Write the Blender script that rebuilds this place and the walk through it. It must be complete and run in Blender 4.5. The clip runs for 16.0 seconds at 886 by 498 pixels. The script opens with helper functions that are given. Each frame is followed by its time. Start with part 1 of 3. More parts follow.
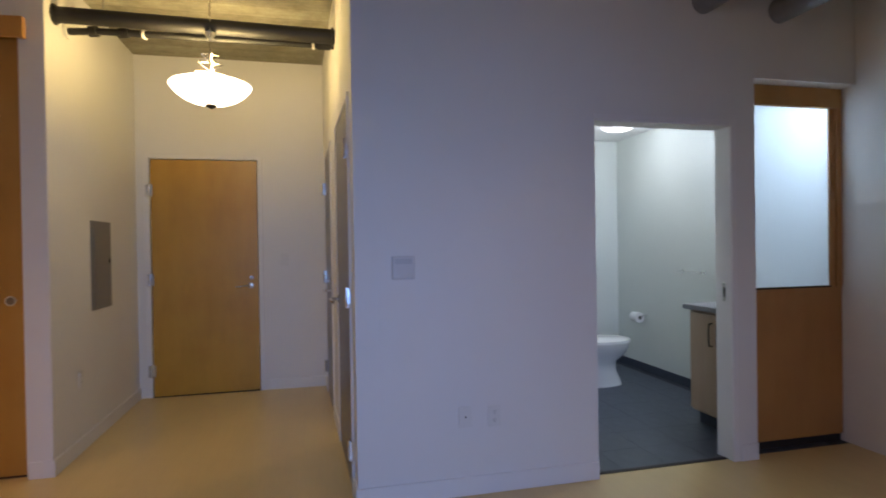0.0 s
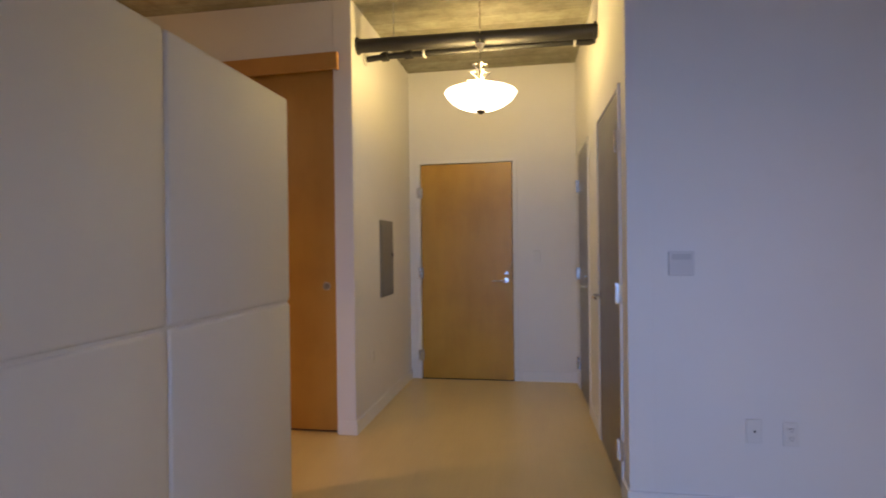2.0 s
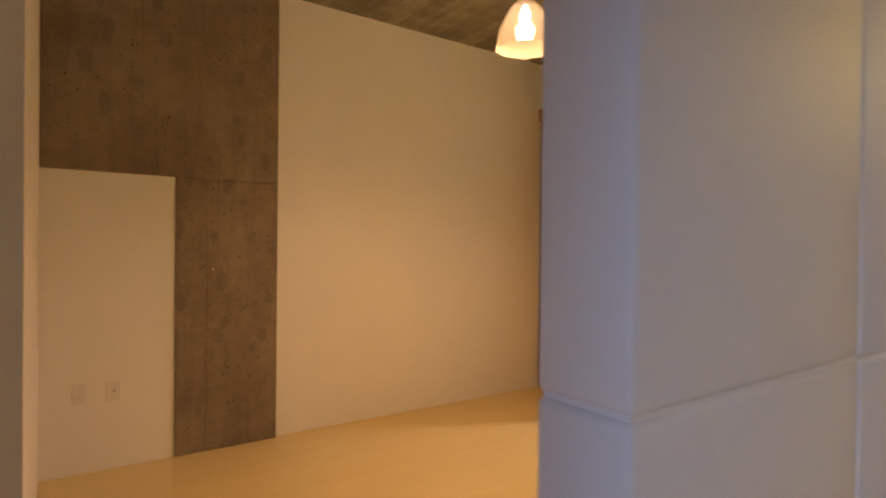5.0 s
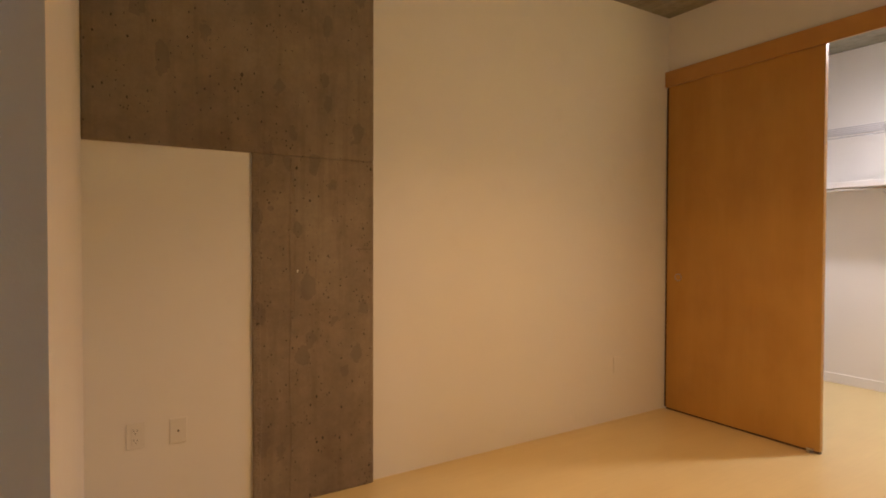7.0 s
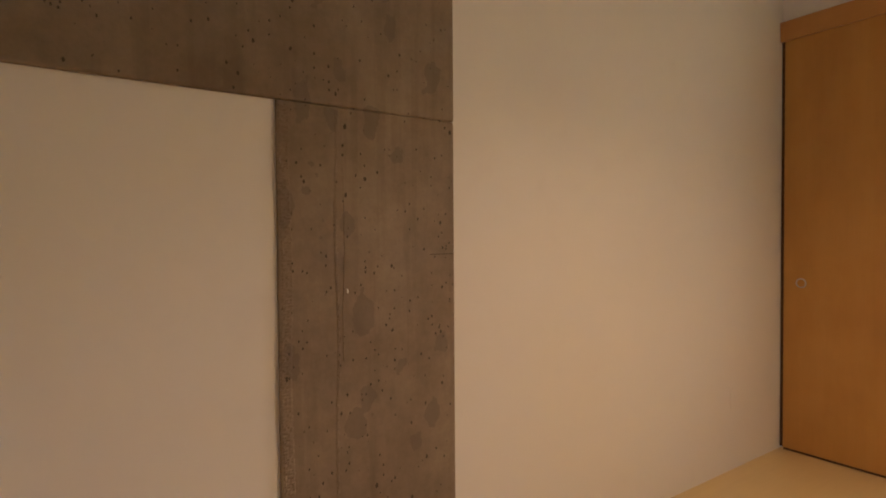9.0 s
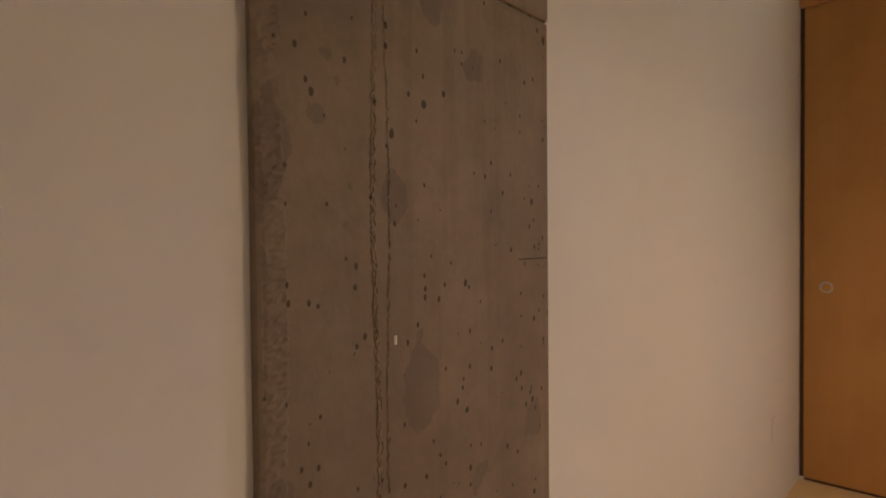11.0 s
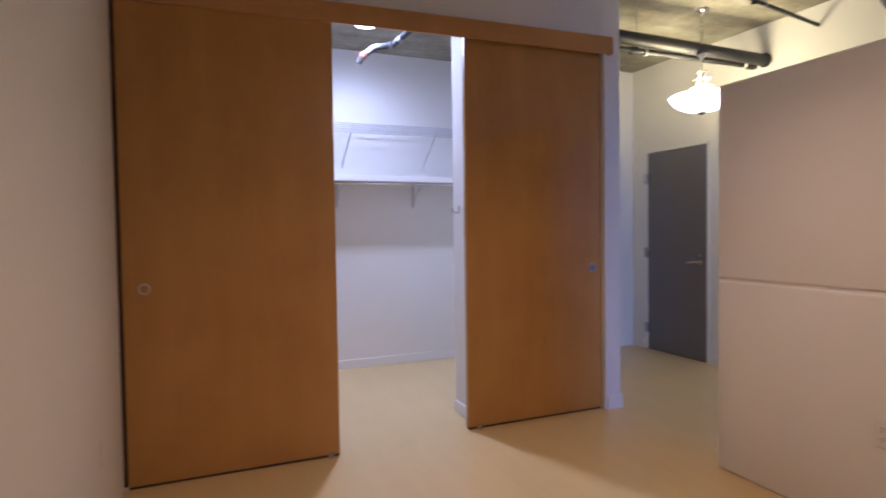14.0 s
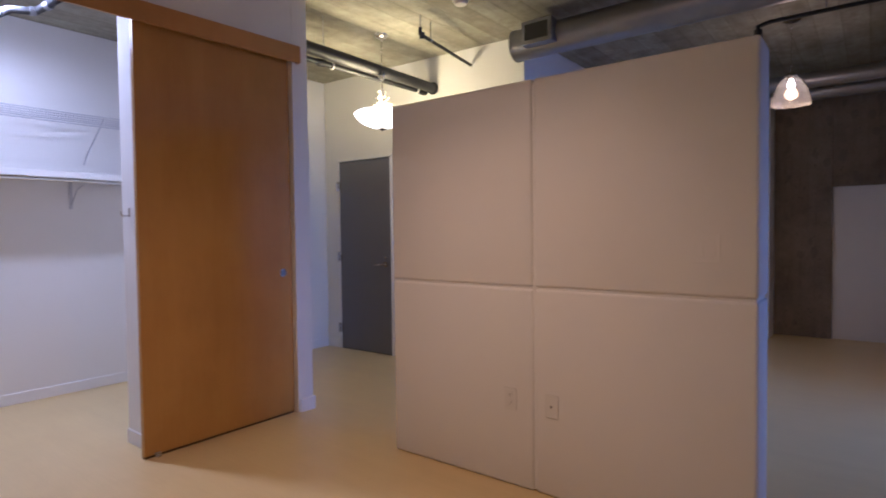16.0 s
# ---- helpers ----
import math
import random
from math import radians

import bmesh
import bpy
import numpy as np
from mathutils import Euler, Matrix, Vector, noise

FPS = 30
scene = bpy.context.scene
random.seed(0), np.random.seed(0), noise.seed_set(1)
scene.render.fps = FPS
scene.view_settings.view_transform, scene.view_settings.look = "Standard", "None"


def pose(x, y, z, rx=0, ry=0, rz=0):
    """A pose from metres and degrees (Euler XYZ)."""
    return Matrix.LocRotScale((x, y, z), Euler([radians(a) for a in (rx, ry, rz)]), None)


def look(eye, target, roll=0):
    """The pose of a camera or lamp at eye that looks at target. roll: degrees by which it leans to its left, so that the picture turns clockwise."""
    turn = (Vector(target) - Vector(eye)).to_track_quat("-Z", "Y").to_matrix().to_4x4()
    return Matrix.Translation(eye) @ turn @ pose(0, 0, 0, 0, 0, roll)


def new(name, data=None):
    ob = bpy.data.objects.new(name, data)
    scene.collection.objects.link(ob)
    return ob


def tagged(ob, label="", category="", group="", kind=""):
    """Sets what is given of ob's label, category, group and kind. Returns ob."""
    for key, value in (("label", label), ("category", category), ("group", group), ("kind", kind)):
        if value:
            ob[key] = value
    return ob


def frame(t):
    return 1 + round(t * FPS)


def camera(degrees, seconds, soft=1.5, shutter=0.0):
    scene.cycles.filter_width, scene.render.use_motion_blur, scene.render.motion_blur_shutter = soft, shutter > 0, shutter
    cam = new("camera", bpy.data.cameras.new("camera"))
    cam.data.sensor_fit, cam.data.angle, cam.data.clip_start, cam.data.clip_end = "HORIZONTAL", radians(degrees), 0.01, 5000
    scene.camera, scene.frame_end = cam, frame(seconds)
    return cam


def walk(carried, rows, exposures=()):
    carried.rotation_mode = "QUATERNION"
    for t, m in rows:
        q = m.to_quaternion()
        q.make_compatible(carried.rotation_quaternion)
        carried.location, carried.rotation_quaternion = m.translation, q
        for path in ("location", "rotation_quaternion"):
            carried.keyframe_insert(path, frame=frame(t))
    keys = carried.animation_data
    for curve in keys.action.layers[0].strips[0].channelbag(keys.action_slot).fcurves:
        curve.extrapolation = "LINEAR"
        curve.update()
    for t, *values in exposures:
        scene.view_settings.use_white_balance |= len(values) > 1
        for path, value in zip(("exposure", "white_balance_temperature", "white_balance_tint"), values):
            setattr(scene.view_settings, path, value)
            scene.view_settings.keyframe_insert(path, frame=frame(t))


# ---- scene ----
cam = camera(77.0, 16.0, 1.8, 0.4)
PATH = [
    (0, (1.381, 0.539, 1.339), (1.847, 2.484, 1.322), -0.9),
    (0.5, (1.310, 0.541, 1.333), (1.586, 2.522, 1.319), -0.9),
    (1, (1.250, 0.534, 1.324), (1.339, 2.532, 1.313), -0.8),
    (1.5, (1.203, 0.527, 1.324), (1.097, 2.524, 1.314), -0.8),
    (2, (1.176, 0.522, 1.312), (0.833, 2.492, 1.307), -0.7),
    (2.5, (1.127, 0.516, 1.311), (0.566, 2.436, 1.307), -0.6),
    (3, (1.060, 0.472, 1.310), (0.307, 2.325, 1.307), -0.6),
    (3.5, (0.939, 0.475, 1.307), (-0.088, 2.191, 1.310), -0.6),
    (4, (0.828, 0.501, 1.342), (-0.499, 1.998, 1.327), -0.1),
    (4.5, (0.708, 0.506, 1.350), (-0.822, 1.794, 1.328), -0.2),
    (5, (0.493, 0.448, 1.343), (-1.145, 1.596, 1.329), 0.6),
    (5.2, (0.389, 0.419, 1.353), (-1.268, 1.539, 1.332), 0.6),
    (7.3, (-0.666, 0.443, 1.341), (-2.368, 1.492, 1.306), 0.0),
    (7.5, (-0.751, 0.465, 1.339), (-2.457, 1.508, 1.307), -0.1),
    (8, (-1.029, 0.488, 1.324), (-2.722, 1.553, 1.291), -0.1),
    (8.5, (-1.346, 0.512, 1.336), (-3.020, 1.607, 1.298), -0.3),
    (9, (-1.682, 0.542, 1.345), (-3.325, 1.681, 1.299), -0.4),
    (9.2, (-1.742, 0.570, 1.341), (-3.387, 1.706, 1.295), -0.2),
    (11.3, (-2.806, 0.788, 1.319), (-4.030, 2.370, 1.281), -0.7),
    (11.5, (-2.853, 0.822, 1.316), (-3.957, 2.489, 1.278), -0.8),
    (12, (-2.900, 0.918, 1.322), (-3.640, 2.775, 1.265), -0.6),
    (12.5, (-2.911, 0.969, 1.325), (-3.263, 2.937, 1.268), -0.5),
    (13, (-2.918, 1.012, 1.324), (-2.860, 3.010, 1.261), -0.8),
    (13.5, (-2.929, 1.010, 1.322), (-2.480, 2.958, 1.260), -0.8),
    (14, (-2.878, 0.982, 1.327), (-2.116, 2.830, 1.262), -0.8),
    (14.5, (-2.843, 0.957, 1.320), (-1.821, 2.675, 1.258), -0.9),
    (15, (-2.827, 0.935, 1.321), (-1.556, 2.479, 1.257), -0.9),
    (15.5, (-2.829, 0.927, 1.329), (-1.373, 2.296, 1.263), -0.9),
    (16, (-2.823, 0.907, 1.335), (-1.242, 2.131, 1.271), -0.7),
]
EXPOSURES = [(0.0, -0.38, 6200, 21), (1.5, -0.28, 6400, 21), (3.0, -0.05, 6700, 22), (3.5, -0.02, 6900, 22), (4.5, 0.16, 7500, 23), (5.5, 0.2, 7500, 22), (7.5, 0.28, 6150, 20), (9.0, 0.23, 5450, 21),
             (11.5, 0.06, 4950, 21), (12.5, 0.04, 4950, 24), (13.5, -0.12, 4800, 27), (14.5, -0.30, 4680, 29), (16.0, -0.34, 4720, 31)]
walk(cam, [(t, look(eye, target, roll)) for t, eye, target, roll in PATH], EXPOSURES)

# ---------------------------------------------------------------- world, sun, large lights
CEIL = 3.07
world = bpy.data.worlds.new("sky")
scene.world = world
world.use_nodes = True
wn = world.node_tree
sky = wn.nodes.new("ShaderNodeTexSky")
sky.sky_type = "NISHITA"
sky.sun_disc = False
sky.sun_elevation = radians(38)
sky.sun_rotation = radians(20)
wn.links.new(sky.outputs[0], wn.nodes["Background"].inputs[0])
wn.nodes["Background"].inputs[1].default_value = 0.1

sun_data = bpy.data.lights.new("sun", "SUN")
sun_data.energy, sun_data.angle, sun_data.color = 3.0, radians(0.5), (1.0, 0.95, 0.88)
sun = new("sun", sun_data)
sun.matrix_world = look((0, 0, 0), (-math.sin(radians(20)), -math.cos(radians(20)), -math.tan(radians(38))))


def lamp_point(name, at, watts, colour, radius):
    d = bpy.data.lights.new(name, "POINT")
    d.energy, d.color, d.shadow_soft_size = watts, colour, radius
    ob = new(name, d)
    ob.matrix_world = pose(*at)
    return ob


def lamp_area(name, eye, target, watts, colour, sx, sy):
    d = bpy.data.lights.new(name, "AREA")
    d.shape, d.size, d.size_y, d.energy, d.color = "RECTANGLE", sx, sy, watts, colour
    ob = new(name, d)
    ob.matrix_world = look(eye, target)
    return ob


WARM = (1.0, 0.60, 0.27)
COOL = (0.97, 0.98, 1.0)
window = lamp_area("window_light", (1.40, -1.05, 1.50), (1.55, 3.0, 0.40), 19, (0.27, 0.50, 1.0), 1.9, 1.9)
window.data.spread = radians(80)
lamp_point("hall_bulb", (0.78, 4.36, 2.42), 51, (1.0, 0.735, 0.22), 0.09)


def lamp_down(name, at, watts, colour, degrees, blend, radius):
    d = bpy.data.lights.new(name, "SPOT")
    d.energy, d.color, d.spot_size, d.spot_blend, d.shadow_soft_size = watts, colour, radians(degrees), blend, radius
    ob = new(name, d)
    ob.matrix_world = pose(*at)
    return ob


lamp_down("bedroom_bulb", (-1.61, 2.42, 2.44), 86, WARM, 156, 1.0, 0.05)
lamp_point("bedroom_bulb_glow", (-1.61, 2.42, 2.46), 5, WARM, 0.03)
lamp_down("living_bulb", (2.71, 1.47, 2.45), 30, WARM, 165, 1.0, 0.05)
lamp_point("living_bulb_glow", (2.71, 1.47, 2.47), 2.5, WARM, 0.03)
lamp_down("closet_bulb", (-1.69, 5.40, 2.95), 155, (0.98, 0.95, 0.95), 179, 1.0, 0.10)
lamp_point("bath_bulb", (4.20, 5.22, 2.30), 12, (0.84, 0.94, 0.96), 0.10)
lamp_point("vanity_bulb", (4.58, 4.02, 2.15), 28, (0.74, 0.89, 1.0), 0.08)

# ---------------------------------------------------------------- materials


class Mat:
    """A node material with a Principled shader and short ways to add nodes."""

    def __init__(self, name, rough=0.5, metal=0.0, colour=(0.8, 0.8, 0.8)):
        self.m = bpy.data.materials.new(name)
        self.m.use_nodes = True
        self.n, self.l = self.m.node_tree.nodes, self.m.node_tree.links
        self.p = self.n["Principled BSDF"]
        self.p.inputs["Base Color"].default_value = (*colour, 1)
        self.p.inputs["Roughness"].default_value = rough
        self.p.inputs["Metallic"].default_value = metal
        self.co = self.n.new("ShaderNodeTexCoord")
        self.at = self.co.outputs["Object"]

    def world_space(self):
        g = self.n.new("ShaderNodeNewGeometry")
        self.at = g.outputs["Position"]
        return self

    def scaled(self, s):
        v = self.n.new("ShaderNodeMapping")
        v.inputs["Scale"].default_value = s
        self.l.new(self.at, v.inputs["Vector"])
        return v.outputs[0]

    def noise(self, scale, detail=4, stretch=(1, 1, 1), rough=0.55):
        t = self.n.new("ShaderNodeTexNoise")
        t.inputs["Scale"].default_value, t.inputs["Detail"].default_value, t.inputs["Roughness"].default_value = scale, detail, rough
        self.l.new(self.scaled(stretch), t.inputs["Vector"])
        return t.outputs["Fac"]

    def cells(self, scale, stretch=(1, 1, 1), out="Distance"):
        t = self.n.new("ShaderNodeTexVoronoi")
        t.inputs["Scale"].default_value = scale
        self.l.new(self.scaled(stretch), t.inputs["Vector"])
        return t.outputs[out]

    def ramp(self, fac, stops):
        r = self.n.new("ShaderNodeValToRGB")
        e = r.color_ramp.elements
        while len(e) < len(stops):
            e.new(0.5)
        for k, (p, c) in enumerate(stops):
            e[k].position, e[k].color = p, (*c, 1) if len(c) == 3 else c
        self.l.new(fac, r.inputs[0])
        return r.outputs[0]

    def math(self, op, a, b):
        q = self.n.new("ShaderNodeMath")
        q.operation = op
        for k, v in enumerate((a, b)):
            if isinstance(v, (int, float)):
                q.inputs[k].default_value = v
            else:
                self.l.new(v, q.inputs[k])
        return q.outputs[0]

    def mix(self, a, b, fac, mode="MIX"):
        q = self.n.new("ShaderNodeMix")
        q.data_type, q.blend_type = "RGBA", mode
        for k, v in ((0, fac), (6, a), (7, b)):
            if isinstance(v, (int, float)):
                q.inputs[k].default_value = v
            elif isinstance(v, tuple):
                q.inputs[k].default_value = (*v, 1)
            else:
                self.l.new(v, q.inputs[k])
        return q.outputs[2]

    def colour(self, out):
        self.l.new(out, self.p.inputs["Base Color"])
        return self

    def rough(self, fac, lo, hi):
        q = self.n.new("ShaderNodeMapRange")
        q.inputs["To Min"].default_value, q.inputs["To Max"].default_value = lo, hi
        self.l.new(fac, q.inputs[0])
        self.l.new(q.outputs[0], self.p.inputs["Roughness"])
        return self

    def bump(self, height, strength, distance):
        b = self.n.new("ShaderNodeBump")
        b.inputs["Strength"].default_value, b.inputs["Distance"].default_value = strength, distance
        self.l.new(height, b.inputs["Height"])
        self.l.new(b.outputs[0], self.p.inputs["Normal"])
        return self

    def random(self):
        return self.n.new("ShaderNodeObjectInfo").outputs["Random"]


def wall_paint(name, base, stain):
    k = Mat(name, 0.55).world_space()
    big = k.noise(0.9, 3)
    smudge = k.noise(5.0, 4)
    c = k.mix(base, stain, k.ramp(big, [(0.35, (0, 0, 0)), (0.75, (0.6, 0.6, 0.6))]))
    c = k.mix(c, stain, k.ramp(smudge, [(0.62, (0, 0, 0)), (0.78, (0.5, 0.5, 0.5))]))
    k.colour(c).rough(k.noise(30, 2), 0.48, 0.66)
    return k.bump(k.noise(260, 2), 0.10, 0.002).m


PAINT = wall_paint("wall_paint", (0.80, 0.79, 0.76), (0.75, 0.735, 0.70))
TRIM_PAINT = wall_paint("trim_paint", (0.82, 0.81, 0.79), (0.78, 0.77, 0.74))
BATH_PAINT = wall_paint("bath_paint", (0.74, 0.77, 0.72), (0.70, 0.73, 0.68))


def concrete_mat(name, a, b, boards=False, pits=True):
    k = Mat(name, 0.8).world_space()
    cloud = k.noise(1.6, 6, rough=0.65)
    streak = k.noise(3.0, 5, (2.2, 2.2, 0.35) if not boards else (0.35, 4.0, 1.0))
    fine = k.noise(38, 4, rough=0.7)
    c = k.ramp(cloud, [(0.30, a), (0.68, b)])
    c = k.mix(c, k.ramp(streak, [(0.30, (0.70, 0.68, 0.66)), (0.60, (1.05, 1.05, 1.05))]), 0.6 if boards else 0.4, "MULTIPLY")
    c = k.mix(c, k.ramp(fine, [(0.32, (0.84, 0.84, 0.84)), (0.62, (1.04, 1.04, 1.04))]), 0.6, "MULTIPLY")
    mottle = k.noise(7, 5, rough=0.7)
    c = k.mix(c, k.ramp(mottle, [(0.30, (0.72, 0.70, 0.67)), (0.55, (1.0, 1.0, 1.0)), (0.75, (1.22, 1.21, 1.19))]), 1.0 if boards else 0.5, "MULTIPLY")
    h = k.math("ADD", k.math("MULTIPLY", fine, 0.35), k.math("MULTIPLY", streak, 0.6))
    if boards:
        sep = k.n.new("ShaderNodeSeparateXYZ")
        k.l.new(k.at, sep.inputs[0])
        saw = k.math("FRACT", k.math("MULTIPLY", sep.outputs["Y"], 1.0 / 0.19), 0)
        seam = k.ramp(saw, [(0.0, (0, 0, 0)), (0.05, (1, 1, 1)), (0.95, (1, 1, 1)), (1.0, (0, 0, 0))])
        c = k.mix(c, k.mix((0.62, 0.60, 0.55), (1, 1, 1), seam), 0.6, "MULTIPLY")
        h = k.math("ADD", h, k.math("MULTIPLY", seam, 0.8))
        row = k.n.new("ShaderNodeTexWhiteNoise")
        row.noise_dimensions = "1D"
        k.l.new(k.math("FLOOR", k.math("MULTIPLY", sep.outputs["Y"], 1.0 / 0.19), 0), row.inputs["W"])
        c = k.mix(c, k.ramp(row.outputs["Value"], [(0.0, (0.78, 0.77, 0.74)), (1.0, (1.1, 1.1, 1.08))]), 0.9, "MULTIPLY")
    if pits:
        drip = k.noise(1.0, 3, (16, 16, 0.9), 0.6)
        c = k.mix(c, k.ramp(drip, [(0.36, (0.70, 0.68, 0.65)), (0.46, (1.0, 1.0, 1.0)), (0.66, (1.0, 1.0, 1.0)), (0.78, (1.16, 1.15, 1.13))]), 0.35, "MULTIPLY")
        warp = k.noise(9, 2)
        wob = k.math("MULTIPLY", k.noise(150, 2), 0.13)
        density = k.noise(2.6, 3)

        def holes(scale, share, size):
            near = k.math("ADD", k.cells(scale, (1, 1, 0.65)), wob)
            keep = k.math("GREATER_THAN", k.math("ADD", k.cells(scale, (1, 1, 0.65), "Color"), k.math("MULTIPLY", density, 0.5)), share)
            return k.math("MULTIPLY", k.math("LESS_THAN", near, k.math("MULTIPLY", k.noise(11, 2), size)), keep)

        pit = k.math("MAXIMUM", holes(30, 0.93, 0.38), holes(66, 0.97, 0.48))
        c = k.mix(c, (0.035, 0.028, 0.022), k.math("MULTIPLY", pit, 0.84))
        blotch = k.math("ADD", k.cells(7.5, (1, 1, 0.5)), k.math("MULTIPLY", k.noise(30, 3), 0.2))
        c = k.mix(c, (0.13, 0.10, 0.08), k.math("MULTIPLY", k.math("LESS_THAN", blotch, k.math("MULTIPLY", warp, 0.66)), 0.42))
        h = k.math("SUBTRACT", h, k.math("MULTIPLY", pit, 1.6))
    k.colour(c).rough(fine, 0.62, 0.9)
    return k.bump(h, 0.5, 0.006).m


CONCRETE = concrete_mat("column_concrete", (0.195, 0.148, 0.100), (0.315, 0.255, 0.182))
SLAB = concrete_mat("slab_concrete", (0.245, 0.23, 0.165), (0.43, 0.41, 0.32), boards=True, pits=False)


def wood_mat(name, dark, mid, light, axis=2, rough=(0.30, 0.46), vary=0.0, clouds=0.6):
    k = Mat(name)
    long_way = [8.0, 8.0, 8.0]
    long_way[axis] = 0.7
    very = [60.0, 60.0, 60.0]
    very[axis] = 1.6
    grain = k.noise(1.0, 5, tuple(long_way), 0.6)
    pore = k.noise(2.0, 3, tuple(very), 0.6)
    flame = k.noise(1.3, 3, (1.0, 1.0, 0.5))
    c = k.ramp(grain, [(0.28, dark), (0.50, mid), (0.75, light)])
    c = k.mix(c, mid, k.ramp(flame, [(0.3, (0.2, 0.2, 0.2)), (0.7, (0.75, 0.75, 0.75))]))
    c = k.mix(c, k.ramp(pore, [(0.35, (0.965, 0.96, 0.95)), (0.6, (1.01, 1.01, 1.01))]), 0.7, "MULTIPLY")
    cloud = k.noise(3.2, 3, (1.0, 1.0, 0.6), 0.6)
    c = k.mix(c, k.ramp(cloud, [(0.36, (0.86, 0.80, 0.76)), (0.55, (1.0, 1.0, 1.0)), (0.70, (1.06, 1.07, 1.10))]), clouds, "MULTIPLY")
    if vary:
        c = k.mix(c, k.ramp(k.random(), [(0, (1 - vary,) * 3), (1, (1 + vary * 0.6,) * 3)]), 1.0, "MULTIPLY")
    k.colour(c).rough(grain, *rough)
    return k.bump(pore, 0.06, 0.002).m


MAPLE_DOOR = wood_mat("maple_door", (0.50, 0.270, 0.032), (0.54, 0.300, 0.040), (0.58, 0.330, 0.050), rough=(0.30, 0.40))
MAPLE_PANEL = wood_mat("maple_panel", (0.43, 0.20, 0.055), (0.47, 0.225, 0.065), (0.51, 0.25, 0.08), rough=(0.34, 0.48))
MAPLE_SLIDE = wood_mat("maple_slide", (0.445, 0.230, 0.044), (0.485, 0.257, 0.053), (0.525, 0.284, 0.064), rough=(0.30, 0.40))
MAPLE_RAIL = wood_mat("maple_rail", (0.44, 0.225, 0.055), (0.48, 0.25, 0.065), (0.52, 0.28, 0.078), axis=0, rough=(0.34, 0.48))
VANITY_WOOD = wood_mat("vanity_wood", (0.40, 0.27, 0.17), (0.46, 0.32, 0.21), (0.52, 0.37, 0.25), rough=(0.4, 0.55))
FLOOR_WOOD = wood_mat("floor_wood", (0.655, 0.495, 0.222), (0.695, 0.535, 0.250), (0.735, 0.575, 0.278), axis=1, rough=(0.26, 0.38), clouds=0.12)


def plain(name, colour, rough, metal=0.0, vary=0.15, scale=18, bumpy=0.04):
    k = Mat(name, rough, metal)
    f = k.noise(scale, 4)
    k.colour(k.mix(colour, tuple(v * (1 - vary) for v in colour), f)).rough(k.noise(scale * 2.3, 3), max(0.02, rough - 0.07), rough + 0.07)
    return k.bump(k.noise(scale * 9, 2), bumpy, 0.002).m


GREY_DOOR = plain("grey_door_paint", (0.17, 0.165, 0.175), 0.33, 0, 0.05, 3, 0.005)
PANEL_GREY = plain("breaker_grey", (0.21, 0.205, 0.195), 0.42, 0, 0.08)
NICKEL = plain("satin_nickel", (0.62, 0.60, 0.57), 0.26, 1.0, 0.1)
SCRATCH = plain("faint_scratch", (0.075, 0.055, 0.04), 0.8)
CHROME = plain("polished_chrome", (0.78, 0.78, 0.78), 0.10, 1.0, 0.05)
BRONZE = plain("dark_bronze", (0.10, 0.075, 0.045), 0.4, 0.8, 0.2)
GALV = plain("galvanised_steel", (0.38, 0.385, 0.40), 0.38, 0.9, 0.25, 7)
BLACK_PIPE = plain("black_pipe", (0.016, 0.015, 0.016), 0.55, 0.0, 0.3)
RED_CLAMP = plain("red_coupling", (0.24, 0.075, 0.05), 0.5)
PLATE = plain("plate_plastic", (0.76, 0.75, 0.71), 0.38, 0, 0.04)
THERMO = plain("thermostat_plastic", (0.66, 0.65, 0.63), 0.45, 0, 0.04)
THERMO_DARK = plain("thermostat_window", (0.54, 0.54, 0.53), 0.4, 0, 0.04)
SLOT = plain("dark_slot", (0.02, 0.02, 0.02), 0.6)
DARK_GAP = plain("dark_gap", (0.03, 0.022, 0.016), 0.8)
# brown that stands in for the shade in the sliding doors' gaps
SHADOW_GAP = plain("brown_gap_shade", (0.085, 0.042, 0.02), 0.8)
TILE = plain("slate_tile", (0.062, 0.076, 0.105), 0.42, 0, 0.35, 9, 0.12)
GROUT = plain("grout", (0.062, 0.068, 0.08), 0.85)
CERAMIC = plain("white_ceramic", (0.84, 0.84, 0.83), 0.10, 0, 0.02)
PAPER = plain("toilet_paper", (0.85, 0.85, 0.84), 0.9, 0, 0.03, 30, 0.2)
COUNTER = plain("grey_counter", (0.30, 0.30, 0.31), 0.35, 0, 0.3, 60)
WIRE = plain("white_wire", (0.58, 0.58, 0.60), 0.4)
CLOSET_PIPE = plain("dark_grey_pipe", (0.045, 0.045, 0.048), 0.6, 0.0, 0.25)
# nickel with the cup's dark reflection put into its colour
PULL_CUP = plain("dark_reflection_nickel", (0.30, 0.28, 0.27), 0.35, 1.0, 0.2)
GRILLE_DARK = plain("grille_dark", (0.02, 0.022, 0.025), 0.55)


def glow(name, colour, strength, rough=0.3):
    k = Mat(name, rough, 0, (0.85, 0.82, 0.75))
    k.p.inputs["Emission Color"].default_value = (*colour, 1)
    k.p.inputs["Emission Strength"].default_value = strength
    return k.m


BOWL_GLASS = glow("lit_bowl_glass", (1.0, 0.84, 0.54), 9.0)
DISC_GLASS = glow("lit_disc_glass", COOL, 24.0)
BATH_GLASS = glow("lit_bath_glass", COOL, 0.7)
BULB_GLASS = glow("lit_bulb", (1.0, 0.86, 0.66), 11.0)


